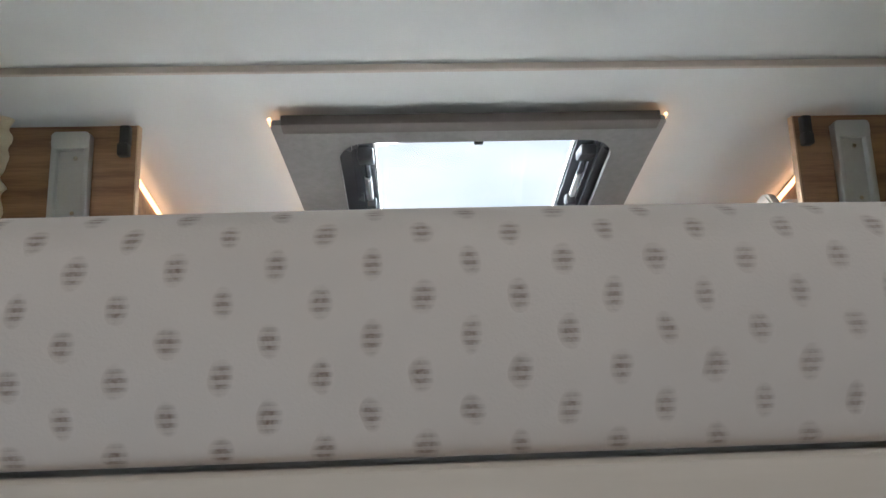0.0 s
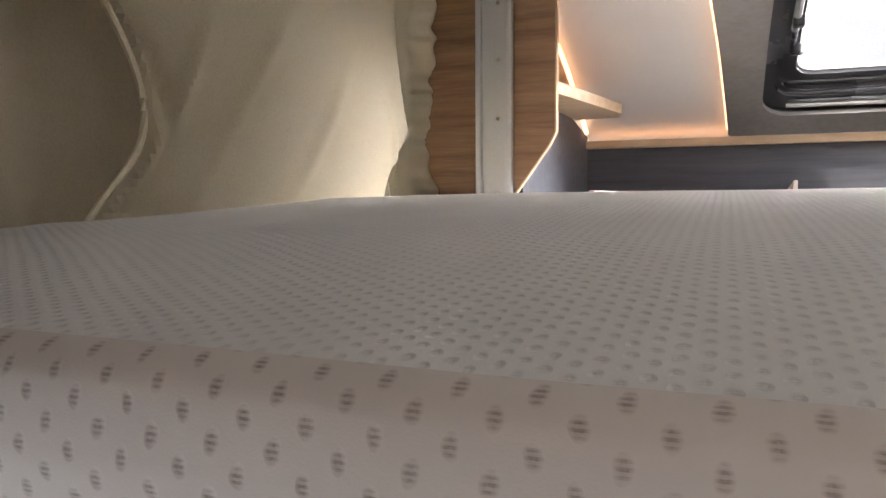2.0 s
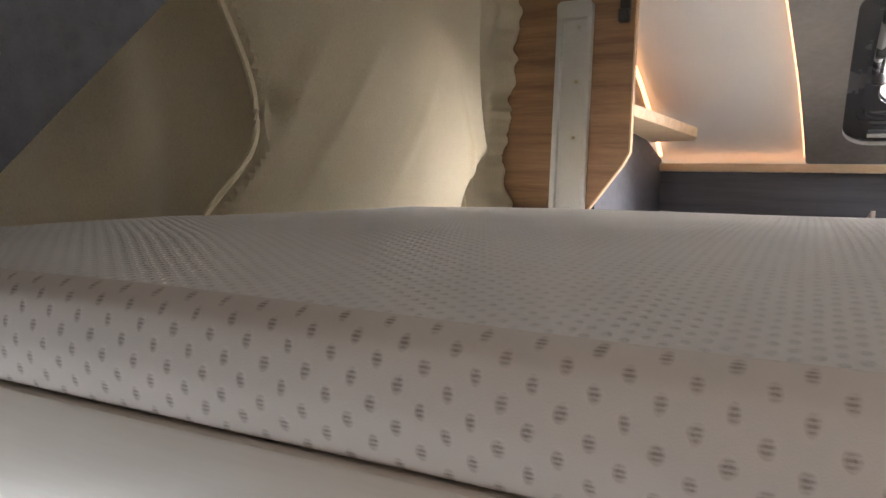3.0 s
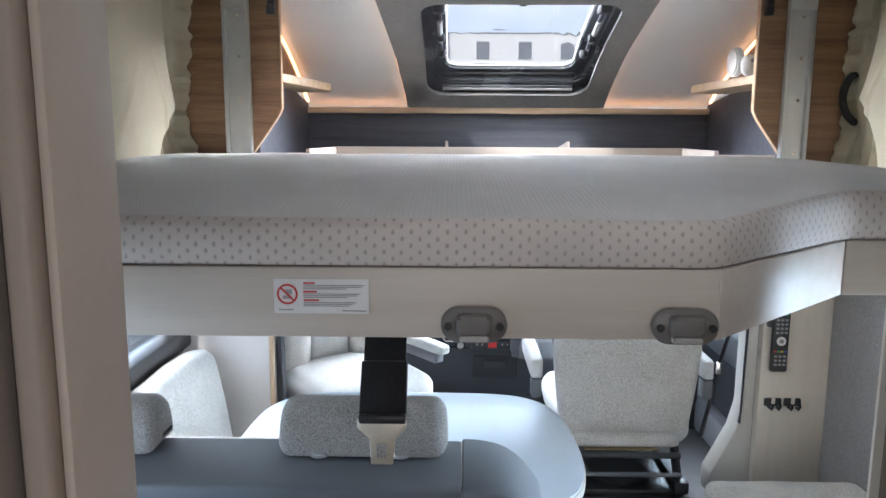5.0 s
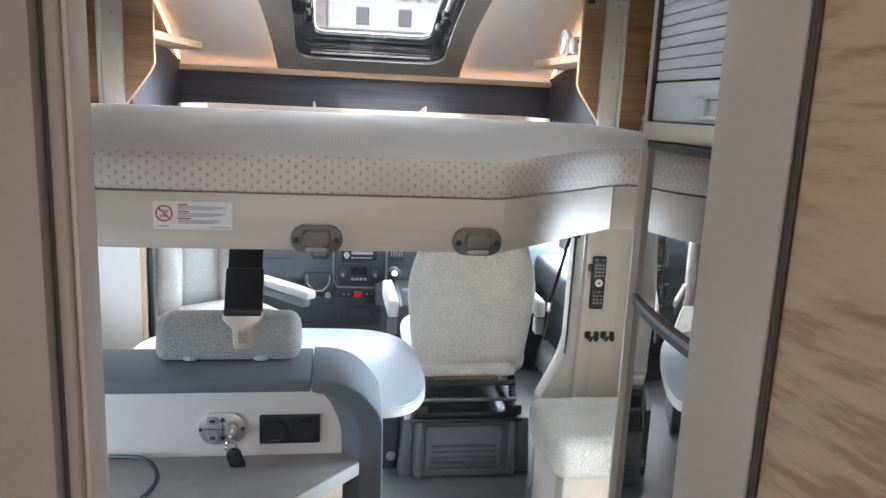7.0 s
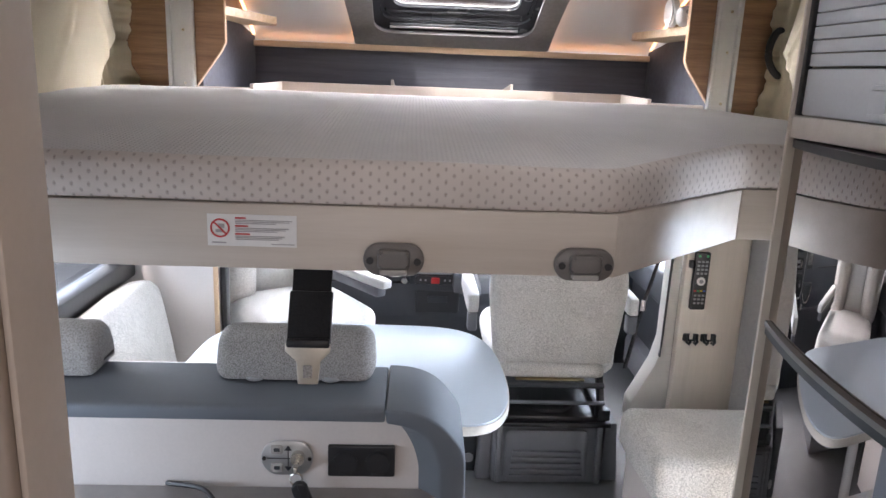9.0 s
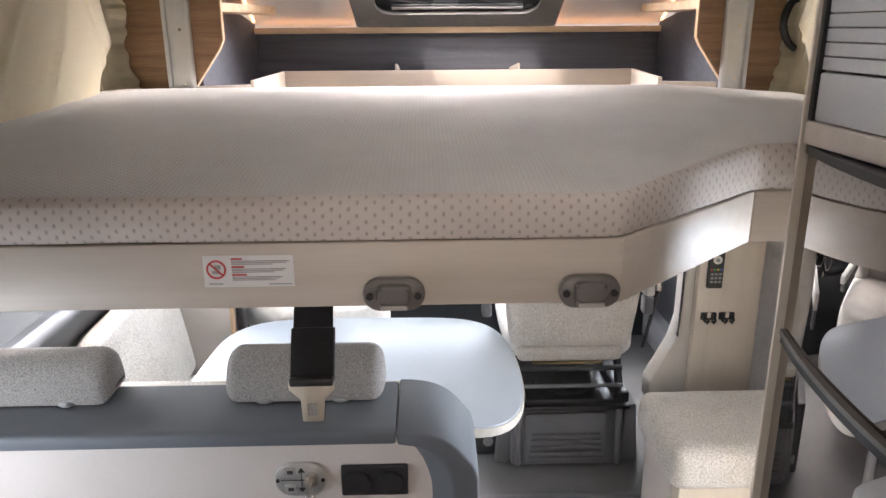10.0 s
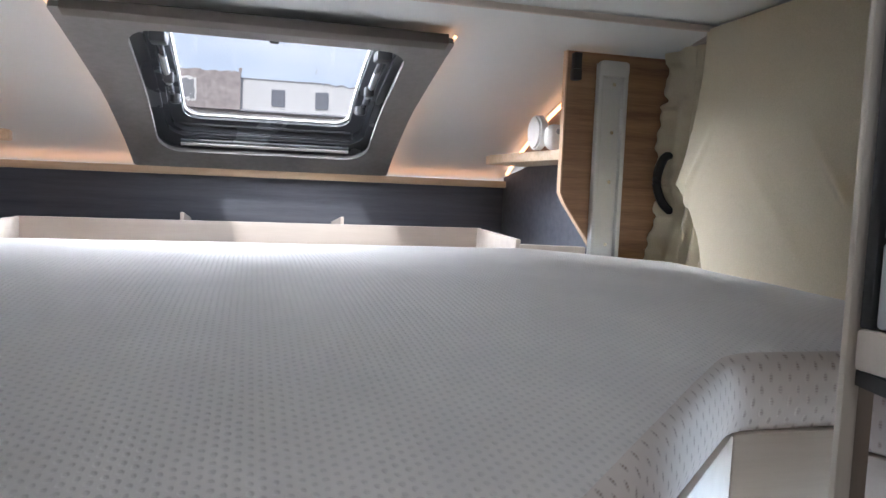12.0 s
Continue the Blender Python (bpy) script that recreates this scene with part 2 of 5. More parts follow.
M_JAMB_L = plain("light door frame", (0.56, 0.49, 0.43), 0.45, 200, 0.05, 0.05)
M_FRAMEBLK = plain("window seal plastic", (0.045, 0.048, 0.055), 0.25, 300, 0.15, 0.05)
M_WHITEPL = plain("white plastic", (0.78, 0.76, 0.73), 0.35, 300, 0.03, 0.03)
M_LED = glow("warm light strip", (1.0, 0.53, 0.27), 3.0)
M_FOAM = plain("yellow foam", (0.26, 0.19, 0.09), 0.8)
M_TAUPE = plain("dark taupe edge", (0.10, 0.085, 0.075), 0.5)
M_GLASS = glass("window glass", (0.97, 0.98, 1.0), 0.0)
M_TINT = glass("tinted window", (0.55, 0.60, 0.65))
# Besides their own stitching, border tone holds warm dim light, top tone skylight.
M_MATTRESS = ticking("mattress ticking", (0.64, 0.575, 0.53))
M_MATTOP = ticking("mattress top ticking", (0.70, 0.67, 0.645), 0.0149, 0.0114, 0.5, (0.36, 0.345, 0.335), 1.2, 0.8)
M_CABLE = plain("black cable", (0.015, 0.015, 0.016), 0.4)
M_BRICK = plain("brown brickwork", (0.40, 0.35, 0.33), 0.85, 3, 0.3, 0.3)
M_RENDER = plain("white rendered wall", (0.72, 0.71, 0.69), 0.8, 3, 0.08, 0.1)
M_DARKWIN = plain("grey louvred window", (0.27, 0.28, 0.31), 0.4)
M_CLOUD = glow("pale cloudy sky", (0.9, 0.94, 1.0), 1.05)
cn = Net(M_CLOUD)
cr = cn.ramp(cn.noise(cn.place((0.02, 0.02, 0.05)), 1.0, 6.0), [(0.38, (0.52, 0.64, 0.82)), (0.62, (0.95, 0.97, 1.0))])
cn.t.links.new(cr, cn.b.inputs["Emission Color"])
cn.b.inputs["Base Color"].default_value = (0, 0, 0, 1)
M_GROUND = plain("asphalt", (0.05, 0.05, 0.05), 0.9, 8, 0.3, 0.2)
M_BODY = plain("vehicle skin", (0.62, 0.62, 0.62), 0.4)

# ---- mesh helpers ----
BASE = {}


def mesh_of(name, bm, mat, shift=(0, 0, 0), smooth=True):
    bm.transform(Matrix.Diagonal((U, U, U, 1)))
    bm.transform(Matrix.Translation(-Vector(shift)))
    bmesh.ops.recalc_face_normals(bm, faces=bm.faces)
    me = bpy.data.meshes.new(name)
    bm.to_mesh(me)
    bm.free()
    me.materials.append(mat)
    if smooth:
        me.shade_smooth()
        me.set_sharp_from_angle(angle=radians(38))
    return me


def thing(name, at, label, category, group=""):
    ob = new(name)
    ob.empty_display_size = 0.05
    ob.location = Vector(at) * U
    BASE[ob] = Vector(at) * U
    return tagged(ob, label, category, group)


def part(name, bm, mat, parent, label=""):
    ob = new(name, mesh_of(name, bm, mat, BASE[parent]))
    ob.parent = parent
    BASE[ob] = BASE[parent]
    return tagged(ob, label) if label else ob


def solid(name, bm, mat, label, category, kind="", group=""):
    ob = new(name, mesh_of(name, bm, mat))
    BASE[ob] = Vector((0, 0, 0))
    return tagged(ob, label, category, group, kind)


def fixed(name, bm, mat, label, category="wall"):
    return solid(name, bm, mat, label, category, "structure")


def box(x0, x1, y0, y1, z0, z1, bev=0.004, seg=2):
    bm = bmesh.new()
    bmesh.ops.create_cube(bm, size=1)
    bm.transform(Matrix.Translation(((x0 + x1) / 2, (y0 + y1) / 2, (z0 + z1) / 2)) @ Matrix.Diagonal((x1 - x0, y1 - y0, z1 - z0, 1)))
    if bev:
        bev = min(bev, 0.45 * min(x1 - x0, y1 - y0, z1 - z0))
        bmesh.ops.bevel(bm, geom=bm.edges[:], offset=bev, segments=seg, affect="EDGES", profile=0.5)
    return bm


def prism(pts, axis, a, b, bev=0.0, seg=2):
    """A flat outline, drawn across the axis, made thick from a to b."""
    def at(p, q):
        return {"x": (q, p[0], p[1]), "y": (p[0], q, p[1]), "z": (p[0], p[1], q)}[axis]
    bm = bmesh.new()
    lo = [bm.verts.new(at(p, a)) for p in pts]
    hi = [bm.verts.new(at(p, b)) for p in pts]
    bm.faces.new(lo)
    bm.faces.new(hi)
    for i in range(len(pts)):
        j = (i + 1) % len(pts)
        bm.faces.new((lo[i], lo[j], hi[j], hi[i]))
    if bev:
        bmesh.ops.recalc_face_normals(bm, faces=bm.faces)
        bmesh.ops.bevel(bm, geom=bm.edges[:], offset=bev, segments=seg, affect="EDGES", profile=0.5)
    return bm


def rounded(x0, x1, z0, z1, r, n=6):
    """Outline of a rectangle with round corners, anticlockwise."""
    out = []
    for cx, cz, a0 in ((x1 - r, z1 - r, 0), (x0 + r, z1 - r, 90), (x0 + r, z0 + r, 180), (x1 - r, z0 + r, 270)):
        for k in range(n + 1):
            a = radians(a0 + 90 * k / n)
            out.append((cx + r * math.cos(a), cz + r * math.sin(a)))
    return out


def join(*bms):
    out = bmesh.new()
    for bm in bms:
        me = bpy.data.meshes.new("scrap")
        bm.to_mesh(me)
        bm.free()
        out.from_mesh(me)
        bpy.data.meshes.remove(me)
    return out


def cut_corners(pts, closed=False, times=2):
    """An outline with its corners cut again and again, so that it runs smoothly."""
    for _ in range(times):
        pairs = list(zip(pts, pts[1:])) + ([(pts[-1], pts[0])] if closed else [])
        mids = [tuple(a[c] + (b[c] - a[c]) * f for c in (0, 1)) for a, b in pairs for f in (0.25, 0.75)]
        pts = mids if closed else [pts[0]] + mids + [pts[-1]]
    return pts


def turned(bm, m):
    bm.transform(m)
    return bm


def about(p, rx=0, ry=0, rz=0):
    return Matrix.Translation(p) @ pose(0, 0, 0, rx, ry, rz) @ Matrix.Translation(-Vector(p))


def cushion(x0, x1, y0, y1, z0, z1, r=0.04, puff=0.01, n=14, dent=0.0):
    """A soft box: round edges, bulging faces, uneven skin."""
    bm = bmesh.new()
    bmesh.ops.create_cube(bm, size=2)
    bmesh.ops.subdivide_edges(bm, edges=bm.edges[:], cuts=n, use_grid_fill=True)
    c = Vector(((x0 + x1) / 2, (y0 + y1) / 2, (z0 + z1) / 2))
    h = Vector(((x1 - x0) / 2, (y1 - y0) / 2, (z1 - z0) / 2))
    for v in bm.verts:
        q = Vector([math.copysign(abs(a) ** 0.75, a) for a in v.co])
        p = Vector([q[i] * h[i] for i in range(3)])
        core = Vector([max(-(h[i] - r), min(h[i] - r, p[i])) for i in range(3)])
        d = p - core
        if d.length > 1e-6:
            p = core + d.normalized() * r
        w = [(1 - q[i] ** 2) for i in range(3)]
        p += Vector((math.copysign(puff * w[1] * w[2], q.x) * (abs(q.x) > 0.98), math.copysign(puff * w[0] * w[2], q.y) * (abs(q.y) > 0.98),
                     math.copysign(puff * w[0] * w[1], q.z) * (abs(q.z) > 0.98)))
        p += 0.004 * dent * noise.noise_vector((p + c) * 9)
        v.co = c + p
    return bm


def tube(points, r, seg=10, flat=1.0):
    """A round bar or cable along the points."""
    bm = bmesh.new()
    pts = [Vector(p) for p in points]
    rings = []
    for i, p in enumerate(pts):
        d = (pts[min(i + 1, len(pts) - 1)] - pts[max(i - 1, 0)]).normalized()
        side = d.cross(Vector((0, 0, 1)))
        side = side.normalized() if side.length > 1e-3 else Vector((1, 0, 0))
        up = side.cross(d)
        rings.append([bm.verts.new(p + r * (math.cos(2 * math.pi * k / seg) * side + flat * math.sin(2 * math.pi * k / seg) * up)) for k in range(seg)])
    for a, b in zip(rings, rings[1:]):
        for k in range(seg):
            bm.faces.new((a[k], a[(k + 1) % seg], b[(k + 1) % seg], b[k]))
    bm.faces.new(rings[0])
    bm.faces.new(rings[-1])
    return bm


def disc(c, axis, r, depth, seg=24, r2=None, bev=0.0):
    bm = bmesh.new()
    bmesh.ops.create_cone(bm, cap_ends=True, segments=seg, radius1=r, radius2=r if r2 is None else r2, depth=depth)
    if bev:
        bmesh.ops.bevel(bm, geom=[e for e in bm.edges if len(e.link_faces) == 2 and e.calc_face_angle(0) > 0.6], offset=bev, segments=2, affect="EDGES")
    turn = {"x": pose(0, 0, 0, 0, 90, 0), "y": pose(0, 0, 0, 90, 0, 0), "z": Matrix()}[axis]
    bm.transform(Matrix.Translation(c) @ turn)
    return bm


def catmull(points, n=10):
    pts = [Vector(p) for p in points]
    pts = [2 * pts[0] - pts[1]] + pts + [2 * pts[-1] - pts[-2]]
    out = []
    for a, b, c, d in zip(pts, pts[1:], pts[2:], pts[3:]):
        for k in range(n):
            t = k / n
            out.append(0.5 * (2 * b + (c - a) * t + (2 * a - 5 * b + 4 * c - d) * t * t + (3 * b - a - 3 * c + d) * t ** 3))
    return out + [pts[-2]]


def rect_ring(x0, x1, y0, y1, r, m=10, k=5):
    """A round-cornered rectangle with points along its sides too."""
    cs = [(x1 - r, y1 - r, 0), (x0 + r, y1 - r, 90), (x0 + r, y0 + r, 180), (x1 - r, y0 + r, 270)]
    out = []
    for i, (cx, cy, a0) in enumerate(cs):
        arc = [(cx + r * math.cos(radians(a0 + 90 * j / k)), cy + r * math.sin(radians(a0 + 90 * j / k))) for j in range(k + 1)]
        nx, ny, na = cs[(i + 1) % 4]
        end = (nx + r * math.cos(radians(na)), ny + r * math.sin(radians(na)))
        out += arc + [tuple(arc[-1][c] + (end[c] - arc[-1][c]) * j / m for c in (0, 1)) for j in range(1, m)]
    return out


COVE_Y = (1.40, 1.55, 1.68, 1.90, 2.19, 2.40, 2.56, 2.70)
COVE_Z = (2.19, 2.155, 2.135, 2.075, 1.992, 1.90, 1.82, 1.725)


def cove_z(y):
    return sum(float(np.interp(y + d, COVE_Y, COVE_Z)) for d in (-0.06, -0.03, 0, 0.03, 0.06)) / 5


def cove(x, y, off):
    """A point over the curved front lining, off units outside of it."""
    slope = (cove_z(y + 0.02) - cove_z(y - 0.02)) / 0.04
    n = Vector((0, -slope, 1)).normalized()
    return Vector((x, y, cove_z(y))) + n * off


def loft(rings, steps=1, close=()):
    """Skin through rings of (outline, offset), laid over the curved lining."""
    bm = bmesh.new()
    rows = []
    for (a, oa), (b, ob) in zip(rings, rings[1:]):
        for s in range(steps):
            t = s / steps
            rows.append([bm.verts.new(cove(p[0] + (q[0] - p[0]) * t, p[1] + (q[1] - p[1]) * t, oa + (ob - oa) * t)) for p, q in zip(a, b)])
    rows.append([bm.verts.new(cove(p[0], p[1], rings[-1][1])) for p in rings[-1][0]])
    for a, b in zip(rows, rows[1:]):
        for i in range(len(a)):
            j = (i + 1) % len(a)
            bm.faces.new((a[i], a[j], b[j], b[i]))
    if "start" in close:
        bm.faces.new(rows[0])
    if "end" in close:
        bm.faces.new(rows[-1])
    if "tube" in close:
        a, b = rows[-1], rows[0]
        for i in range(len(a)):
            j = (i + 1) % len(a)
            bm.faces.new((a[i], a[j], b[j], b[i]))
    return bm


XL, XR = -0.87, 1.60  # inner faces of the side walls
YB, YF = -2.3, 4.1    # rear wall, nose

# ---- setting ----
fixed("floor", box(XL - 0.05, XR + 0.05, YB, 1.56, -0.05, 0.0, 0), M_FLOOR, "pale grey speckled vinyl floor of the living area", "floor")
fixed("floor_cab", box(XL - 0.05, XR + 0.05, 1.56, YF, -0.05, 0.006, 0), M_MAT, "dark grey rubber floor of the driver's cab", "floor")
fixed("trim_floor_step", box(XL, XR, 1.545, 1.575, 0.002, 0.012, 0.003), M_GREYPL, "dark plastic strip across the floor joint", "floor trim")


def wall_with_openings(name, x, thick, y0, y1, z0, z1, holes, mat, label):
    """A side wall in upright strips with its window openings left out."""
    bms, y = [], y0
    for a, b, lo, hi in sorted(holes):
        bms += [box(x, x + thick, y, a, z0, z1, 0), box(x, x + thick, a, b, z0, lo, 0), box(x, x + thick, a, b, hi, z1, 0)]
        y = b
    bms.append(box(x, x + thick, y, y1, z0, z1, 0))
    return fixed(name, join(*bms), mat, label)


# The first opening is unseen, added only to hold the kitchen fill lamp.
wall_with_openings("wall_left", XL - 0.05, 0.05, YB, YF, 0, 2.3, [(-0.4, 0.3, 0.92, 1.20), (0.66, 1.74, 0.92, 1.32), (2.35, 3.15, 0.80, 1.25)], M_WALL,
                   "pale lined side wall with window openings")
wall_with_openings("wall_right", XR, 0.05, YB, YF, 0, 2.3, [(0.40, 0.82, 0.06, 1.30), (2.35, 3.15, 0.80, 1.25)], M_WALL, "pale lined side wall with entrance and cab window openings")
fixed("wall_rear", box(XL - 0.05, XR + 0.05, YB - 0.05, YB, 0, 2.3, 0), M_WALL, "pale lined rear wall")
fixed("wall_front", join(box(XL - 0.05, XR + 0.05, YF, YF + 0.05, 0, 0.85, 0), box(XL - 0.05, XR + 0.05, 3.3, YF + 0.05, 1.62, 1.68, 0)), M_DASHTOP, "dark bulkhead round the windscreen")
# The hatch opening is assumed and unseen, left for the overhead fill lamp.
hatch = [box(XL - 0.05, 0.18, YB, 1.52, 2.2, 2.26, 0), box(0.72, XR + 0.05, YB, 1.52, 2.2, 2.26, 0), box(0.18, 0.72, YB, -0.50, 2.2, 2.26, 0), box(0.18, 0.72, 0.10, 1.52, 2.2, 2.26, 0)]
fixed("ceiling", join(*hatch), M_CEIL, "white lined flat ceiling with an assumed, unseen hatch opening", "ceiling")
fixed("trim_ceiling_joint", box(XL, XR, 1.503, 1.516, 2.178, 2.195, 0.003), M_JAMB_L, "pale strip over the ceiling joint", "trim")
# Unseen lid and frame; the lid keeps direct sun out of the opening.
fixed("hatch_sun_blocker", box(0.14, 0.76, -0.54, 0.14, 2.262, 2.30, 0.01), M_WHITEPL, "unseen white lid added over the hatch opening to block the sun", "window")
fixed("assumed_hatch_frame", join(box(0.15, 0.18, -0.53, 0.13, 2.17, 2.26, 0.004), box(0.72, 0.75, -0.53, 0.13, 2.17, 2.26, 0.004)), M_WHITEPL, "white frame of the assumed, unseen hatch opening", "window")
HOLE = rect_ring(0.035, 0.80, 1.72, 2.545, 0.05)
fixed("ceiling_front", loft([(rect_ring(XL - 0.05, XR + 0.05, 1.50, 2.70, 0.002), 0.035), (HOLE, 0.035)], 8), M_CEIL,
      "white curved front ceiling lining sloping down over the bed", "ceiling")

# front storage recess behind the bed
fixed("wall_recess", box(-0.53, 1.375, 2.64, 2.67, 1.36, 1.775, 0.0), M_SLATE, "dark slate grey wall of the front recess")
for sgn, x in ((-1, -0.515), (1, 1.36)):
    side = "left" if sgn < 0 else "right"
    fixed("wall_recess_" + side, prism([(1.745, 1.36), (2.64, 1.36), (2.64, 1.80), (2.30, 1.85), (1.745, 1.85)], "x", x, x + sgn * 0.02), M_SLATE, "dark slate grey cheek of the front recess")
    fixed("wall_recess_top_" + side, prism([(1.745, 1.852)] + [(2.32, 1.852)] + [(y, cove_z(y) + 0.03) for y in (2.46, 2.3, 2.1, 1.95, 1.8, 1.745)], "x", x, x + sgn * 0.02), M_OAK,
          "brown oak cheek above the corner shelf")
    lx = x - sgn * 0.004
    pts = [cove(lx, y, 0.012) for y in np.linspace(1.80, 2.585, 14)]
    fixed("trim_light_" + side, tube(pts, 0.0075, 6), M_LED, "warm glowing light strip along the curved lining", "light strip")
fixed("trim_light_ledge", join(box(-0.515, 1.36, 2.604, 2.620, 1.757, 1.784, 0.003), box(-0.515, 1.36, 2.620, 2.66, 1.757, 1.766, 0)), M_OAK_L, "pale oak ledge under the curved lining", "ledge")
fixed("light_strip_ledge", box(-0.50, 1.345, 2.622, 2.637, 1.768, 1.778, 0), M_LED, "warm glowing light strip lying in the ledge", "light strip")

# ---- front skylight window ----
win = thing("skylight_window", (0.39, 2.1, 2.0), "front skylight with grey brushed surround and black frame, closed", "window")
tagged(win, kind="structure")
outer = [(x + (0.061 if x < 0.39 else -0.006) * (y - 1.677) / 0.95, y) for x, y in rect_ring(-0.104, 0.870, 1.682, 2.600, 0.012)]
inner = rect_ring(0.05, 0.765, 1.765, 2.51, 0.075)
part("surround", loft([(outer, 0.004), (outer, -0.010), (inner, -0.010), (inner, 0.004)], 5, ("tube",)), M_STONE, win, "grey brushed stone-effect surround plate")
part("top_rail", prism([(1.668, 2.118), (1.705, 2.108), (1.705, 2.150), (1.668, 2.143)], "x", -0.075, 0.85, 0.002), M_TAUPE, win, "dark brown upper edge")
for k, (q0, q1) in enumerate(((-0.107, -0.046), (0.873, 0.867))):  # side runs of the strip behind the plate
    run_pts = [(q0 + (q1 - q0) * t / 12, 1.69 + 0.90 * t / 12) for t in range(13)]
    part("edge_light", tube([cove(px, py, 0.012) for px, py in run_pts], 0.005, 6), M_LED, win, "warm light strip behind the surround")
r0 = rect_ring(0.040, 0.775, 1.755, 2.52, 0.075)
r1 = rect_ring(0.080, 0.748, 1.75, 2.465, 0.07)
r2 = rect_ring(0.096, 0.735, 1.74, 2.450, 0.06)
r3 = rect_ring(0.135, 0.690, 1.73, 2.405, 0.05)
part("inner_frame", loft([(r0, 0.004), (r0, 0.022), (r1, 0.024), (r1, 0.036), (r2, 0.036), (r2, 0.052), (r3, 0.055), (r3, 0.072)], 2), M_FRAMEBLK, win, "glossy black ribbed window frame")
# Added behind the plate to block skylight leaking between lining and frame.
part("collar", loft([(rect_ring(0.015, 0.82, 1.700, 2.565, 0.05), 0.037), (rect_ring(0.070, 0.757, 1.757, 2.475, 0.06), 0.038)], 2), M_FRAMEBLK, win, "unseen black collar added to stop light leaking past the frame")
for k, (dy, off) in enumerate(((2.480, 0.018), (2.460, 0.034), (2.430, 0.050))):
    part("frame_rib", tube([cove(x, dy, off) for x in np.linspace(0.12, 0.70, 12)], 0.007 - 0.001 * k, 8), M_FRAMEBLK, win)
part("sill_rail", tube([cove(x, 2.492, 0.012) for x in np.linspace(0.12, 0.70, 12)], 0.012, 8, 0.6), M_ALU, win, "bright silver lower rail")
part("pane_rim", loft([(r3, 0.070), (rect_ring(0.139, 0.686, 1.734, 2.401, 0.05), 0.066), (rect_ring(0.143, 0.682, 1.738, 2.397, 0.05), 0.071)], 1), M_WHITEPL, win, "thin pale rim round the pane")
pane = part("pane", loft([(rect_ring(0.3, 0.55, 1.95, 2.15, 0.02), 0.073), (r3, 0.073), (r3, 0.079), (rect_ring(0.3, 0.55, 1.95, 2.15, 0.02), 0.079)], 3, ("start", "end")), M_GLASS, win, "clear acrylic pane")
pane.visible_shadow = False
for x, s in ((0.115, 1), (0.715, -1)):
    arm = part("stay_arm", tube([cove(x, y, 0.03) for y in np.linspace(1.90, 2.22, 5)], 0.009, 8), M_FRAMEBLK, win, "black telescopic stay")
    part("sleeve", tube([cove(x, y, 0.026) for y in np.linspace(1.97, 2.15, 4)], 0.0105, 8), M_ALU, arm, "bright metal sleeve")
    part("knob", turned(disc((0, 0, 0), "z", 0.018, 0.03, 14, bev=0.004), Matrix.Translation(cove(x + 0.01 * s, 2.24, 0.022))), M_BLACK, arm)
    part("hinge", turned(box(-0.022, 0.022, -0.035, 0.035, -0.015, 0.015, 0.006), Matrix.Translation(cove(x, 1.88, 0.03))), M_BLACK, arm)
    part("clip", turned(box(-0.014, 0.014, -0.02, 0.02, -0.02, 0.01, 0.005), Matrix.Translation(cove(x + 0.004 * s, 2.10, 0.024))), M_BLACK, arm)
part("pull_tab", turned(box(-0.012, 0.012, -0.008, 0.008, -0.006, 0.006, 0.003), Matrix.Translation(cove(0.41, 1.775, -0.004))), M_BLACK, win)

# ---- outside ----
fixed("ground", box(-300, 300, -300, 300, -0.72, -0.68, 0), M_GROUND, "grey asphalt yard reaching to the horizon", "ground")
fixed("backdrop", box(-160, 170, 120, 120.5, -5, 90, 0), M_CLOUD, "pale cloudy sky far behind the buildings", "sky")
house = thing("building", (0, 34, -0.7), "long flat-roofed building, white upper wall over brown brick", "building")
part("lower_wall", box(-40, 40, 34.15, 42, -0.68, 4.95, 0), M_BRICK, house, "brown brick lower wall")
part("upper_wall", box(-0.2, 40, 34, 42, 4.95, 6.45, 0), M_RENDER, house, "white rendered upper wall")
part("brick_wing", box(-40, -0.2, 33.7, 42, 4.95, 6.75, 0), M_BRICK, house, "brown brick wing")
part("roof", box(-0.2, 40.0, 33.985, 42, 6.45, 6.52, 0), M_BUTTON, house, "grey flat roof edge")
part("gutter", tube([(-0.3, 33.9, 4.95), (40, 33.9, 4.95)], 0.06, 8), M_BUTTON, house)
for i in range(12):
    x = 1.45 + i * 1.96
    w = part("window", box(x - 0.30, x + 0.30, 33.97, 34.05, 5.22, 6.08, 0.0), M_DARKWIN, house)
    for k in range(7):
        part("louvre", box(x - 0.30, x + 0.30, 33.94, 33.98, 5.24 + 0.12 * k, 5.31 + 0.12 * k, 0), M_DARKWIN, w)
for x in (-2.6, -5.2, -7.8):
    w = part("window", box(x - 0.55, x + 0.55, 33.66, 33.75, 5.2, 6.3, 0.0), M_WHITEPL, house)
    part("glazing", box(x - 0.46, x + 0.46, 33.64, 33.67, 5.3, 6.2, 0.0), M_BUTTON, w)

# ---- drop-down bed ----
OUT = [(-0.845, 0.200), (0.568, 0.200), (0.921, 0.528), (1.56, 0.528), (1.56, 1.70), (-0.845, 1.70)]


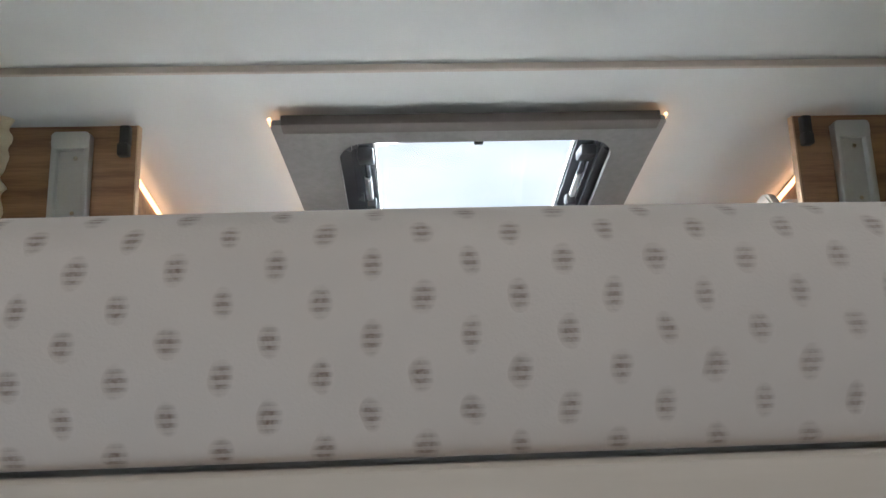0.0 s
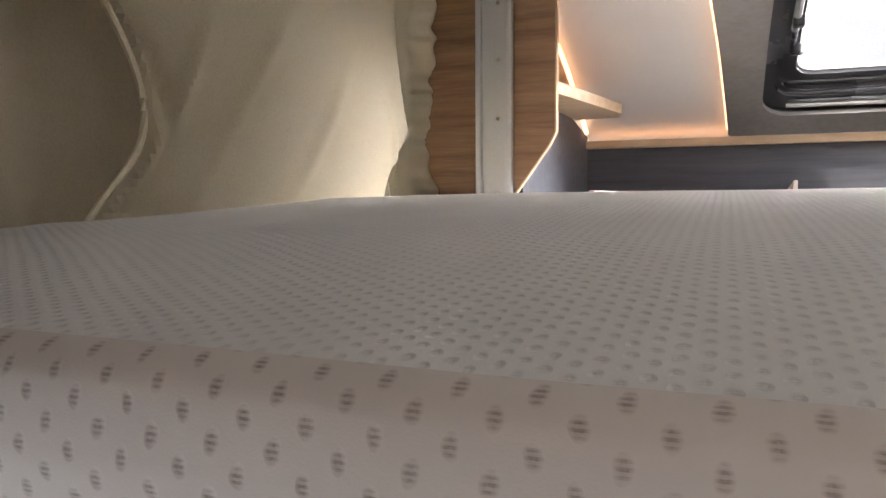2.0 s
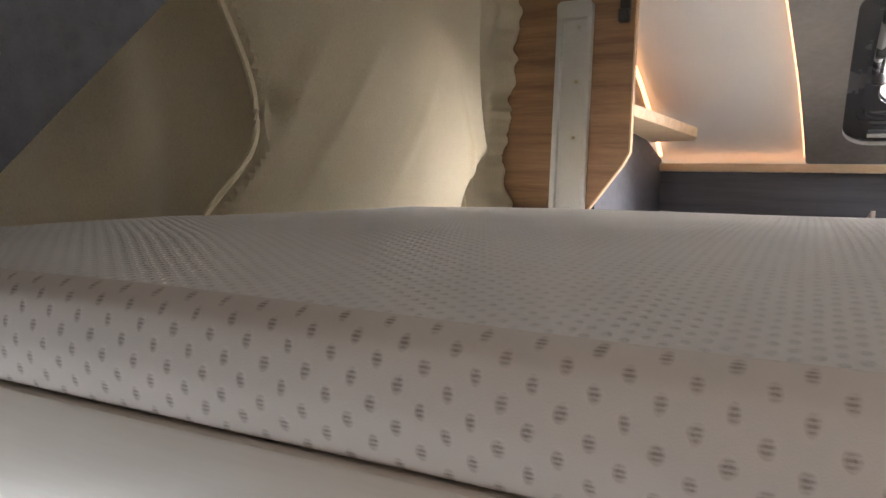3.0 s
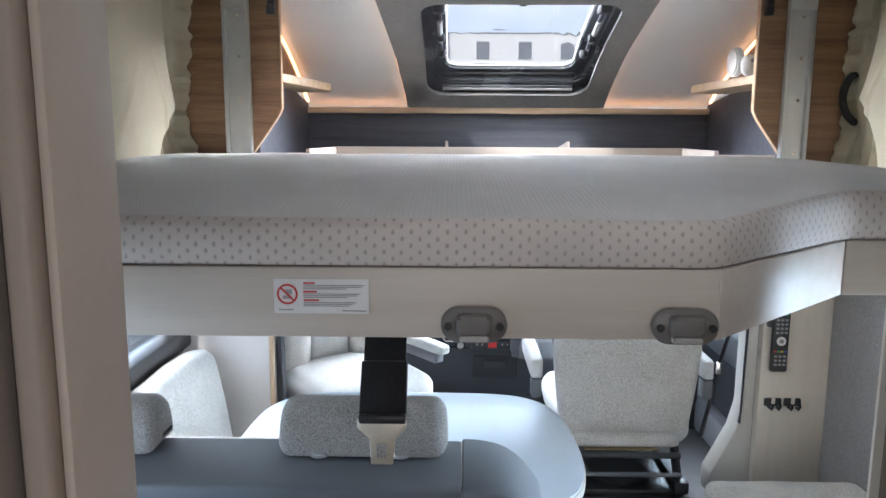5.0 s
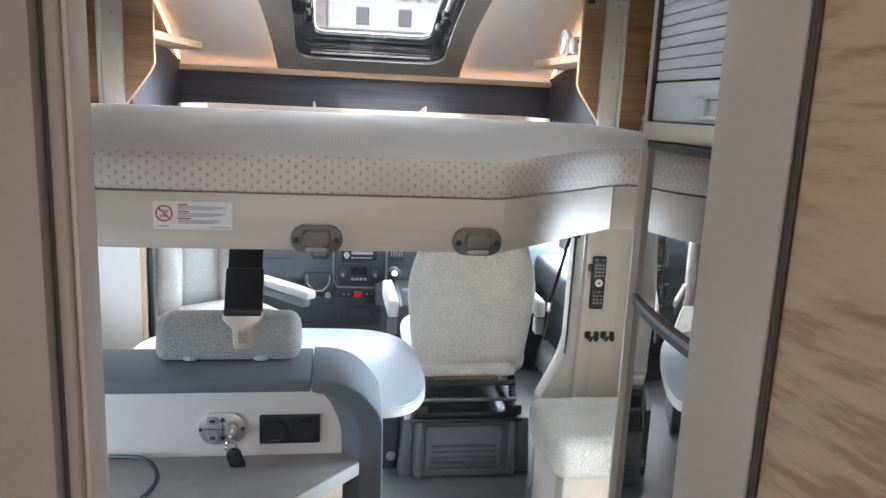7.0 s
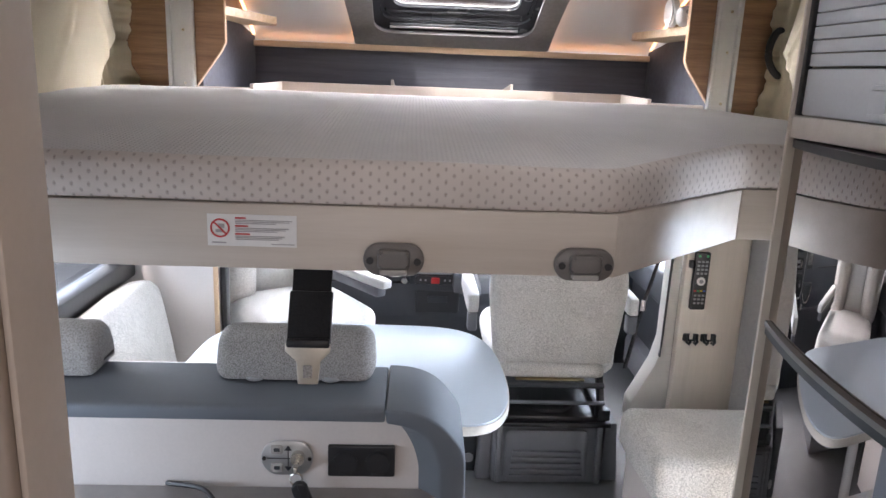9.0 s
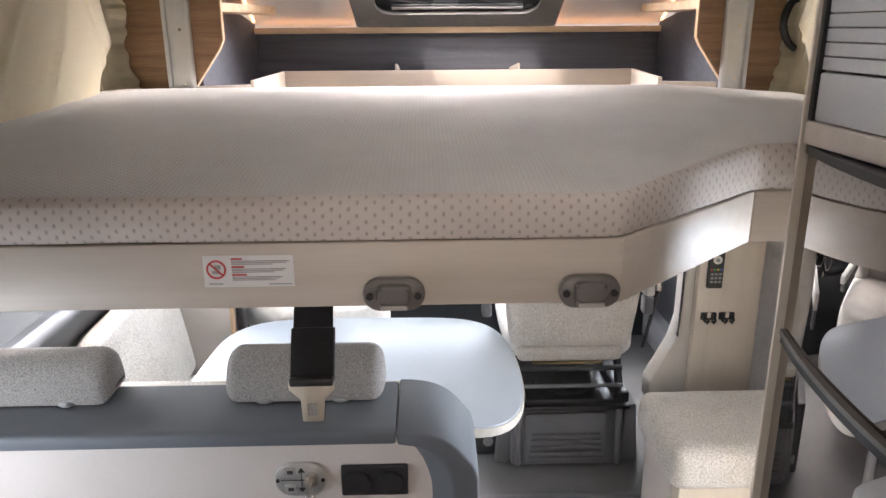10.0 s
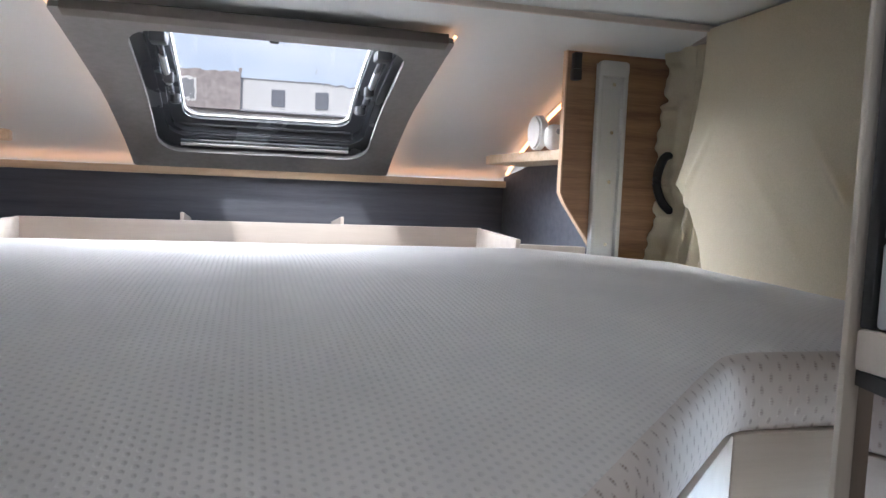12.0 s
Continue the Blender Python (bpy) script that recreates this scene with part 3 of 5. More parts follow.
def inset(pts, d):
    """The outline moved inwards by d."""
    out, n = [], len(pts)
    for i in range(n):
        p, a, b = Vector(pts[i]), Vector(pts[i - 1]), Vector(pts[(i + 1) % n])
        u, v = (p - a).normalized(), (b - p).normalized()
        nu, nv = Vector((-u.y, u.x)), Vector((-v.y, v.x))
        m = (nu + nv) / max(0.2, 1 + nu.dot(nv))
        out.append(tuple(p + m * d))
    return out


bed = thing("drop_down_bed", (0.36, 0.95, 1.36), "lowered drop-down bed with cream laminate front board", "bed")


def plank(a, b, z0, z1, t, bev=0.003):
    a, b = Vector(a), Vector(b)
    d = (b - a).normalized()
    n = Vector((-d.y, d.x)) * t
    return prism([tuple(a), tuple(b), tuple(b + n), tuple(a + n)], "z", z0, z1, bev)


part("front_board", plank((-0.845, 0.2), (0.568, 0.2), 1.355, 1.461, 0.022), M_CREAM, bed, "long cream board")
part("angled_board", plank((0.569, 0.2), (0.921, 0.528), 1.355, 1.461, 0.022), M_CREAM, bed, "angled cream corner board")
part("end_board", plank((0.922, 0.528), (1.55, 0.528), 1.355, 1.461, 0.022), M_CREAM, bed)
part("base_panel", prism(inset(OUT, 0.024), "z", 1.372, 1.392), M_CREAM, bed, "cream underside panel")
for a, b in (((-0.36, 1.775), (-0.535, 1.715)), ((1.29, 1.715), (1.115, 1.775))):
    part("tray_shoulder", plank(a, b, 1.44, 1.592, 0.016), M_CREAM, bed)
part("tray_side", plank((-0.352, 2.32), (-0.36, 1.778), 1.46, 1.605, 0.016), M_CREAM, bed)
part("tray_side", plank((1.118, 1.778), (1.17, 2.32), 1.46, 1.605, 0.016), M_CREAM, bed)
part("tray_back", box(-0.352, 1.17, 2.318, 2.334, 1.46, 1.606, 0.003), M_CREAM, bed, "cream rear ledge board")
part("tray_floor", prism([(-0.36, 1.78), (1.12, 1.78), (1.17, 2.32), (-0.352, 2.32)], "z", 1.44, 1.455), M_CREAM, bed)
for x in (0.14, 0.667):
    fixed("divider", prism([(2.336, 1.40), (2.638, 1.40), (2.638, 1.60), (2.336, 1.632)], "x", x - 0.006, x + 0.006, 0.002), M_CREAM, "cream divider behind the bed ledge", "divider")
fixed("shelf_recess", box(-0.513, 1.358, 2.336, 2.64, 1.38, 1.40, 0), M_SLATE, "dark slate floor of the front recess", "shelf")


def latch(cx):
    """Grey plastic finger latch screwed to the front board."""
    la = thing("bed_latch", (cx, 0.2, 1.38), "grey plastic bed latch screwed on the front board", "latch", "latches on the bed board")
    part("plate", prism(rounded(cx - 0.049, cx + 0.049, 1.352, 1.406, 0.026), "y", 0.184, 0.1995, 0.004), M_HANDLE, la)
    part("bridge", prism(rounded(cx - 0.026, cx + 0.026, 1.366, 1.398, 0.008), "y", 0.171, 0.186, 0.005), M_HANDLE, la)
    part("tongue", prism(rounded(cx - 0.022, cx + 0.022, 1.357, 1.366, 0.004), "y", 0.172, 0.188, 0.002), M_LATCHIN, la, "pale grey tongue")
    for s in (-1, 1):
        part("screw", disc((cx + s * 0.038, 0.1825, 1.378), "y", 0.006, 0.004, 12), M_BLACK, la)
    return la


latch(0.206)
latch(0.516)

# warning sticker on the board
stk = thing("warning_sticker", (-0.02, 0.2, 1.418), "white warning sticker with red ring and small print", "sticker")
part("paper", box(-0.091, 0.050, 0.1985, 0.1995, 1.392, 1.444, 0), M_PAPER, stk)


def ring(c, r, w, y0, y1, n=28):
    bm = bmesh.new()
    vs = []
    for k in range(n):
        a = 2 * math.pi * k / n
        vs.append([bm.verts.new((c[0] + q * math.cos(a), y, c[1] + q * math.sin(a))) for q, y in ((r, y0), (r - w, y0), (r - w, y1), (r, y1))])
    for k in range(n):
        a, b = vs[k], vs[(k + 1) % n]
        for i in range(4):
            bm.faces.new((a[i], a[(i + 1) % 4], b[(i + 1) % 4], b[i]))
    return bm


part("red_ring", ring((-0.071, 1.421), 0.0155, 0.0028, 0.1975, 0.1984), M_REDINK, stk)
part("red_bar", turned(box(-0.085, -0.057, 0.1975, 0.1984, 1.4197, 1.4223, 0), about((-0.071, 0.198, 1.421), 0, 45, 0)), M_REDINK, stk)
part("ring_mark", box(-0.078, -0.066, 0.1978, 0.1984, 1.414, 1.419, 0), M_INK, stk)
part("ring_mark", box(-0.074, -0.064, 0.1978, 0.1984, 1.421, 1.428, 0), M_INK, stk)
part("small_print", box(-0.084, -0.062, 0.1978, 0.1984, 1.3965, 1.3985, 0), M_INK, stk)
for k, z in enumerate((1.438, 1.425, 1.412)):
    part("red_heading", box(-0.047, -0.030 + 0.003 * k, 0.1978, 0.1984, z - 0.0012, z + 0.0012, 0), M_REDINK, stk)
    for j, ln in enumerate((0.090, 0.086, 0.064 + 0.008 * k)):
        part("print_line", box(-0.047, -0.047 + ln - 0.006 * k, 0.1978, 0.1984, z - 0.0040 - 0.0026 * j, z - 0.0028 - 0.0026 * j, 0), M_INK, stk)
part("small_print", box(0.010, 0.046, 0.1978, 0.1984, 1.3955, 1.397, 0), M_INK, stk)


def rise(x, y):
    """How much higher the mattress lies towards the front of the vehicle."""
    return 0.052 * max(0.0, min(1.0, (y - 0.25) / 0.9)) ** 0.8 * (1 - 0.6 * max(0.0, min(1.0, (x - 1.1) / 0.4)))


def mattress():
    """Rounded slab on the bed outline, with cover coordinates in metres."""
    z0, zt, r = 1.4625, 1.536, 0.024
    ob = inset(OUT, 0.004)
    dense = []
    for i, p in enumerate(ob):  # rounded corners, points along the sides
        q, s = ob[(i + 1) % len(ob)], ob[i - 1]
        a, b, c = Vector(p), Vector(q), Vector(s)
        cut = 0.035
        e0, e1 = a + (c - a).normalized() * cut, a + (b - a).normalized() * cut
        for k in range(5):
            t = k / 4
            dense.append(tuple((1 - t) ** 2 * e0 + 2 * t * (1 - t) * a + t * t * e1))
        stop = b + (a - b).normalized() * cut
        m = max(1, int((stop - e1).length / 0.05))
        dense += [tuple(e1 + (stop - e1) * k / m) for k in range(1, m)]
    n = len(dense)
    length = [0.0]
    for i in range(n):
        length.append(length[-1] + (Vector(dense[(i + 1) % n]) - Vector(dense[i])).length)
    bm = bmesh.new()
    uv = bm.loops.layers.uv.new("cover")
    levels = [(0.008, z0)] + [(0.006 * (1 - math.sin(a)), z0 + 0.006 * (1 - math.cos(a))) for a in (0.5, 1.0, math.pi / 2)]
    levels += [(-0.004, z0 + 0.022), (-0.005, z0 + 0.032)]
    levels += [(r * (1 - math.cos(a)) - 0.002 * math.cos(a), zt - r + r * math.sin(a)) for a in (0.0, 0.3, 0.6, 0.9, 1.2, math.pi / 2)]
    rows, ups, run = [], [], 0.0
    last = None
    for d, z in levels:
        ps = inset(dense, d)
        row = []
        for i, p in enumerate(ps):
            w = 0.0022 * noise.noise(Vector((p[0] * 6, p[1] * 6, z * 8)))
            row.append(bm.verts.new((p[0] + w, p[1] + w, z + (w if z > 1.5 else 0) + rise(*p) * max(0.0, (z - z0 - 0.02) / (zt - z0 - 0.02)))))
        if last:
            run += math.hypot(d - last[0], z - last[1])
        last = (d, z)
        rows.append(row)
        ups.append(run)
    cut = len(rows) - 2  # the white top panel begins part way up the rounded edge
    for k in range(cut):
        for i in range(n):
            j = (i + 1) % n
            f = bm.faces.new((rows[k][i], rows[k][j], rows[k + 1][j], rows[k + 1][i]))
            for lp, (uu, vv) in zip(f.loops, ((length[i], ups[k]), (length[i + 1], ups[k]), (length[i + 1], ups[k + 1]), (length[i], ups[k + 1]))):
                lp[uv].uv = (uu * U, vv * U)
    side, bm = bm, bmesh.new()
    uv = bm.loops.layers.uv.new("cover")
    rows = [[bm.verts.new(v.co) for v in row] for row in rows[cut:]]
    for a, b in zip(rows, rows[1:]):
        for i in range(n):
            f = bm.faces.new((a[i], a[(i + 1) % n], b[(i + 1) % n], b[i]))
            for lp in f.loops:
                lp[uv].uv = (lp.vert.co.x * U, lp.vert.co.y * U)
    # crowned top, filled by shrinking rings
    cx, cy = 0.36, 0.98
    prev = rows[-1]
    edge = [v.co.copy() for v in prev]
    steps = 12
    for s in range(1, steps + 1):
        t = s / steps
        if s == steps:
            mid = bm.verts.new((cx, cy, zt + 0.012 + rise(cx, cy)))
            faces = [bm.faces.new((prev[i], prev[(i + 1) % n], mid)) for i in range(n)]
        else:
            row = []
            for e in edge:
                x, y = e.x + (cx - e.x) * t, e.y + (cy - e.y) * t
                lift = 0.012 * (1 - (1 - t) ** 3.0)
                row.append(bm.verts.new((x, y, zt + lift + rise(x, y) + 0.002 * noise.noise(Vector((x * 4, y * 4, 0))))))
            faces = [bm.faces.new((prev[i], prev[(i + 1) % n], row[(i + 1) % n], row[i])) for i in range(n)]
            prev = row
        for f in faces:
            for lp in f.loops:
                lp[uv].uv = (lp.vert.co.x * U, lp.vert.co.y * U)
    return side, bm


border, top = mattress()
mt = thing("mattress", (0.36, 0.95, 1.465), "white knitted mattress with brown stitched dimples on the bed", "mattress")
part("border", border, M_MATTRESS, mt, "side border with brown stitched dimples")
part("top_panel", top, M_MATTOP, mt, "white crowned top")


# ---- lifting posts and panels beside the bed ----
def bed_post(sgn, x_in, x_out, g0, g1):
    """Oak panel with an aluminium lifting rail; sgn points away from the middle."""
    po = thing("bed_post_panel", ((x_in + x_out) / 2, 1.73, 1.56), "brown oak panel with an aluminium bed lifting rail", "panel", "panels beside the bed")
    pts = [(x_out, 1.40), (x_in + sgn * 0.105, 1.40), (x_in + sgn * 0.105, 1.59), (x_in + sgn * 0.015, 1.715), (x_in, 1.745), (x_in, 2.142), (x_out, 2.142)]
    if sgn < 0:
        pts = pts[::-1]
    part("panel", prism(pts, "y", 1.718, 1.738, 0.002), M_OAK, po, "brown oak panel with chamfered corner")
    e = 0.004 * -sgn
    edge = [(x_in + sgn * 0.105, 1.59), (x_in + sgn * 0.015, 1.715), (x_in, 1.745), (x_in, 2.142)]
    part("edging", prism(edge + [(p[0] + e, p[1]) for p in reversed(edge)], "y", 1.717, 1.739), M_OAK_EDGE, po, "pale edge banding")
    a, b = min(g0, g1), max(g0, g1)
    part("rail", join(box(a, a + 0.014, 1.690, 1.716, 1.42, 2.112, 0.003), box(b - 0.014, b, 1.690, 1.716, 1.42, 2.112, 0.003), box(a + 0.012, b - 0.012, 1.706, 1.716, 1.42, 2.112, 0)), M_ALU, po, "aluminium channel rail")
    part("rail_cap", prism(rounded(a, b, 2.075, 2.118, 0.012), "y", 1.688, 1.707, 0.002), M_ALU, po, "rounded rail end")
    for z in (1.60, 1.78, 1.92, 2.055):
        part("screw", disc(((a + b) / 2 + 0.008, 1.705, z), "y", 0.005, 0.003, 10), M_STEEL, po)
    cxx = x_in + sgn * 0.022
    cl = part("catch", box(cxx - 0.012, cxx + 0.012, 1.694, 1.717, 2.085, 2.135, 0.004), M_BLACK, po, "small black catch")
    part("catch_tongue", box(cxx - 0.015, cxx + 0.012, 1.690, 1.716, 2.058, 2.090, 0.005), M_BLACK, cl, "black catch tongue")
    return po


bed_post(-1, -0.43, XL, -0.620, -0.530)
bed_post(1, 1.209, XR, 1.296, 1.386)
for sgn, xi, xw in ((-1, -0.43, -0.512), (1, 1.21, 1.357)):
    tip = -0.345 if sgn < 0 else 1.17
    pts = [(xw, 1.745), (xi, 1.745), (tip, 2.26), (tip - sgn * -0.02, 2.36), (xw, 2.40)]
    if sgn > 0:
        pts = pts[::-1]
    solid("corner_shelf", prism(pts, "z", 1.838, 1.868, 0.002), M_OAK_L, "pale oak corner shelf under the curved lining", "shelf", group="corner shelves")

# white gadgets on the shelf
dt = thing("round_detector", (1.19, 1.83, 1.87), "round white plastic detector standing on the corner shelf", "detector")
part("body", turned(disc((0, 0, 0), "x", 0.052, 0.03, 28, bev=0.006), Matrix.Translation((1.187, 1.86, 1.921))), M_WHITEPL, dt)
sp = thing("small_speaker", (1.225, 1.80, 1.87), "small white rounded speaker box on the corner shelf", "speaker")
part("body", cushion(1.185, 1.265, 1.772, 1.815, 1.869, 1.94, 0.02, 0.002, 8), M_WHITEPL, sp)
part("button", disc((1.215, 1.770, 1.92), "y", 0.008, 0.004, 14), M_BUTTON, sp)


# ---- cloth blinds on the side walls over the bed ----
def blind(x, sgn, y0, y1, z0, z1, label, seed, yb, zt, reach):
    """A cloth sheet hung from a ceiling rail: soft folds, a piped seam, a gathered front edge."""
    bl = thing("cloth_blind", (x, (y0 + y1) / 2, z0), label, "curtain", "cloth blinds over the bed")

    def front_seam(z):
        """Where the stitched pillow ends: an arrow point half way up."""
        d = z - zt
        return y1 - 0.092 - (0.10 if d > 0 else 0.17) * (1 - math.exp(-abs(d) / (0.16 if d > 0 else 0.10)))

    def back_seam(z):
        return yb + 0.13 * math.exp(-((z - zt + 0.05) / 0.15) ** 2) + 0.02 * math.sin(z * 11)

    def smooth(d, w):
        return 0.5 + 0.5 * math.tanh(d / w)

    def depth(y, z):
        fs, bs, h = front_seam(z), back_seam(z), (z - z0) / (z1 - z0)
        f = 0.026 + 0.011 * noise.noise(Vector((y * 3.0 + seed, z * 2.6, seed))) + 0.0035 * noise.noise(Vector((y * 9 + seed, z * 5, seed)))
        mid = max(0.0, min(1.0, (y - bs) / (fs - bs)))
        f += (0.062 + 0.050 * math.sin(math.pi * mid) * (1 - h) ** 0.6) * smooth(fs - y, 0.006) * smooth(y - bs, 0.010)
        f += 0.020 * math.exp(-((y - bs) / 0.016) ** 2) - 0.012 * math.exp(-((y - bs - 0.035) / 0.014) ** 2)
        for c, s, w, a in ((0.17, 0.55, 0.016, 0.020), (0.28, 0.75, 0.020, 0.016), (0.50, 0.9, 0.024, 0.010), (0.80, -0.5, 0.012, 0.010)):
            d = (y - (yb + c * (y1 - yb) + s * (z - zt))) / w
            f += a * math.exp(-d * d) * math.exp(-((z - zt + 0.02) / 0.12) ** 2)
        low = max(0.0, 1 - (z - z0) / 0.25)
        f += smooth(y - fs - 0.01, 0.012) * (0.011 + 0.022 * low) * math.sin(y * 105 + 30 * (z - zt) * (y1 - y) + 4 * noise.noise(Vector((y * 3, z * 4, seed))))
        f += smooth(bs - y, 0.03) * 0.014 * math.sin(y * 38 + 6 * z + seed)
        return f

    def sheet(ya, yb, ny, nz, fun):
        bm = bmesh.new()
        grid = [[bm.verts.new(fun(ya + (yb - ya) * i / ny, z0 + (z1 - z0) * k / nz)) for k in range(nz + 1)] for i in range(ny + 1)]
        for i in range(ny):
            for k in range(nz):
                bm.faces.new((grid[i][k], grid[i + 1][k], grid[i + 1][k + 1], grid[i][k + 1]))
        bmesh.ops.solidify(bm, geom=bm.faces[:], thickness=0.003)
        return bm

    ye = y1 - 0.07
    part("panel", sheet(y0, ye, 150, 64, lambda y, z: (x - sgn * depth(y, z), y, z)), M_CURTAIN, bl)
    for fun in (front_seam, back_seam):
        line = [z0 + (z1 - z0) * k / 40 for k in range(41)]
        part("piping", tube([(x - sgn * (depth(min(fun(z), ye - 0.004), z) + 0.004), min(fun(z), ye - 0.004), z) for z in line], 0.005, 6), M_CURTAIN, bl, "piped seam")

    def ruffle(y, z):
        t = (y - ye) / (y1 - ye)
        n1 = noise.noise(Vector((z * 7 + seed, 0, seed)))
        n2 = noise.noise(Vector((z * 19, seed, 1)))
        out = depth(ye, z) + t * (reach * (0.75 + 0.35 * n1) + 0.014 * math.sin(z * 70 + 9 * n1) * (0.4 + 0.6 * n2)) + 0.012 * t * math.sin(t * 9 + 5 * n1)
        return (x - sgn * out, y + 0.008 * math.sin(z * 47 + 6 * n2) * t, z)

    part("gathered_edge", sheet(ye, y1, 16, 110, ruffle), M_CURTAIN, bl, "gathered ruffled edge")


blind(XL + 0.024, -1, 0.36, 1.712, 1.50, 2.185, "beige cloth blind with soft folds hanging on the wall", 1.3, 0.62, 1.74, 0.10)
blind(XR - 0.004, 1, 0.60, 1.712, 1.50, 2.185, "beige cloth blind with gathered edge hanging on the wall", 4.1, 0.72, 1.78, 0.07)
for x, s in ((XL + 0.03, 1), (XR - 0.03, -1)):
    fixed("trim_blind_rail", join(box(x - 0.016, x + 0.016, 0.3, 1.72, 2.172, 2.192, 0.004), box(x + s * 0.03 - 0.006, x + s * 0.03 + 0.006, 0.5, 1.5, 2.186, 2.198, 0.002)), M_JAMB_L, "pale rail along the ceiling edge", "rail")
solid("hanging_cable", tube(catmull([(1.56, 1.70, 1.87), (1.513, 1.69, 1.855), (1.488, 1.68, 1.79), (1.508, 1.68, 1.73), (1.56, 1.69, 1.69)], 6), 0.013, 8), M_CABLE, "thick black cable looping out behind the blind", "cable")
fixed("trim_wall_strip", box(1.478, 1.496, 0.82, 0.87, 1.72, 2.17, 0.003), M_OAK, "narrow pinkish oak strip over the blind", "trim")
solid("ceiling_spot", disc((-0.68, 1.39, 2.193), "z", 0.05, 0.012, 24, bev=0.003), M_LATCHIN, "flat grey round ceiling spot light, off", "lamp")


def pleats(name, cx, cy, cz, r0, r1):
    """A fan of pressed pleats, gathered at one point under the ceiling."""
    bm = bmesh.new()
    n, rows = 132, 8
    grid = []
    for i in range(n + 1):
        t = i / n
        ang = radians(-15 + 205 * t)
        fold = (t * 13) % 1.0
        row = []
        for k in range(rows + 1):
            s = k / rows
            r = (r0 + (r1 - r0) * s) * (1 + 0.10 * noise.noise(Vector((t * 5, s, 2.0))))
            out = 0.02 + 0.07 * math.sin(math.pi * (0.15 + 0.7 * s)) + 0.040 * fold * (0.3 + 0.7 * s)
            row.append(bm.verts.new((cx + out, cy + r * math.cos(ang) * 0.85, cz - r * math.sin(ang) * 0.95)))
        grid.append(row)
    for i in range(n):
        for k in range(rows):
            bm.faces.new((grid[i][k], grid[i + 1][k], grid[i + 1][k + 1], grid[i][k + 1]))
    bmesh.ops.solidify(bm, geom=bm.faces[:], thickness=0.003)
    return solid(name, bm, M_VALANCE, "bunched brown pleated curtain tucked under the ceiling", "curtain")


pleats("pleated_curtain", -0.80, 0.90, 2.115, 0.03, 0.155)

# ---- kitchen locker over the worktop ----
lk = thing("overhead_locker", (-0.74, -0.2, 1.84), "oak overhead locker with a dark slate panel below", "cabinet")
part("body", box(XL + 0.002, -0.645, -0.48, 0.56, 1.84, 2.198, 0.003), M_CREAM, lk)
part("door", box(-0.643, -0.622, -0.46, 0.555, 1.846, 2.19, 0.004), M_OAK_D, lk, "oak locker door")
part("slate_panel", prism([(-0.48, 1.15), (0.03, 1.32), (0.50, 1.832), (-0.48, 1.832)], "x", -0.645, -0.628, 0.002), M_SLATE, lk, "dark slate side panel with slanting edge")

# ---- dinette bench back with trim ----
bk = thing("dinette_bench", (-0.25, 0.5, 0.0), "dinette bench with white rear panel and blue grey padded trim", "bench")
part("panel", prism([(XL, 0.0), (0.29, 0.0), (0.29, 0.93), (0.262, 0.972), (0.21, 0.997), (XL, 0.999)], "y", 0.408, 0.43), M_WHITE, bk, "white panel")
arc = [(0.19, 1.056), (0.235, 1.054), (0.275, 1.043), (0.308, 1.020), (0.334, 0.987), (0.350, 0.945), (0.357, 0.895), (0.357, 0.0)]


def stacked(sections, bev):
    """A solid through outlines of equal count, each at its own y."""
    bm = bmesh.new()
    rows = [[bm.verts.new((p[0], y, p[1])) for p in pts] for pts, y in sections]
    bm.faces.new(rows[0])
    bm.faces.new(rows[-1])
    for lo, hi in zip(rows, rows[1:]):
        for i in range(len(lo)):
            j = (i + 1) % len(lo)
            bm.faces.new((lo[i], lo[j], hi[j], hi[i]))
    bmesh.ops.recalc_face_normals(bm, faces=bm.faces)
    sharp = [e for e in bm.edges if e.calc_face_angle(0) > 0.75]
    bmesh.ops.bevel(bm, geom=sharp, offset=bev, segments=3, affect="EDGES", profile=0.5)
    return bm


part("trim_bar", prism([(0.368, 0.998), (0.366, 1.026), (0.378, 1.030), (0.56, 1.036), (0.575, 1.028), (0.575, 0.998)], "x", XL, 0.193, 0.005, 2), M_CAP, bk, "blue grey padded top rail")
arc = [(x + 0.006, z - 0.020 * (z > 0.98)) for x, z in arc]
arc_in = [(0.262, 0.0), (0.262, 0.86), (0.255, 0.905), (0.240, 0.945), (0.220, 0.975), (0.196, 0.996)]
face = [(x - 0.004, z - 0.010 * min(1, max(0, (z - 0.86) / 0.16))) for x, z in arc]
face_in = [(0.308, 0.0), (0.308, 0.88), (0.299, 0.930), (0.278, 0.970), (0.245, 0.990), (0.196, 0.997)]
mid = [(x - 0.002, z - 0.007 * min(1, max(0, (z - 0.86) / 0.16))) for x, z in arc]
part("trim_corner", stacked([(cut_corners(face) + cut_corners(face_in), 0.366), (cut_corners(mid) + cut_corners(arc_in), 0.412), (cut_corners(arc) + cut_corners(arc_in), 0.575)], 0.005), M_CAP, bk, "blue grey padded rail bending down to the floor")
part("seat_back_cushion", cushion(XL + 0.02, 0.26, 0.60, 0.70, 0.45, 0.98, 0.04, 0.015), M_BOUCLE, bk, "light boucle back cushion")
part("seat_cushion", cushion(XL + 0.02, 0.30, 0.62, 1.02, 0.32, 0.46, 0.04, 0.012), M_PALE, bk, "pale seat cushion")
part("seat_box", box(XL + 0.01, 0.31, 0.60, 0.98, 0.0, 0.33, 0.01), M_WHITE, bk)


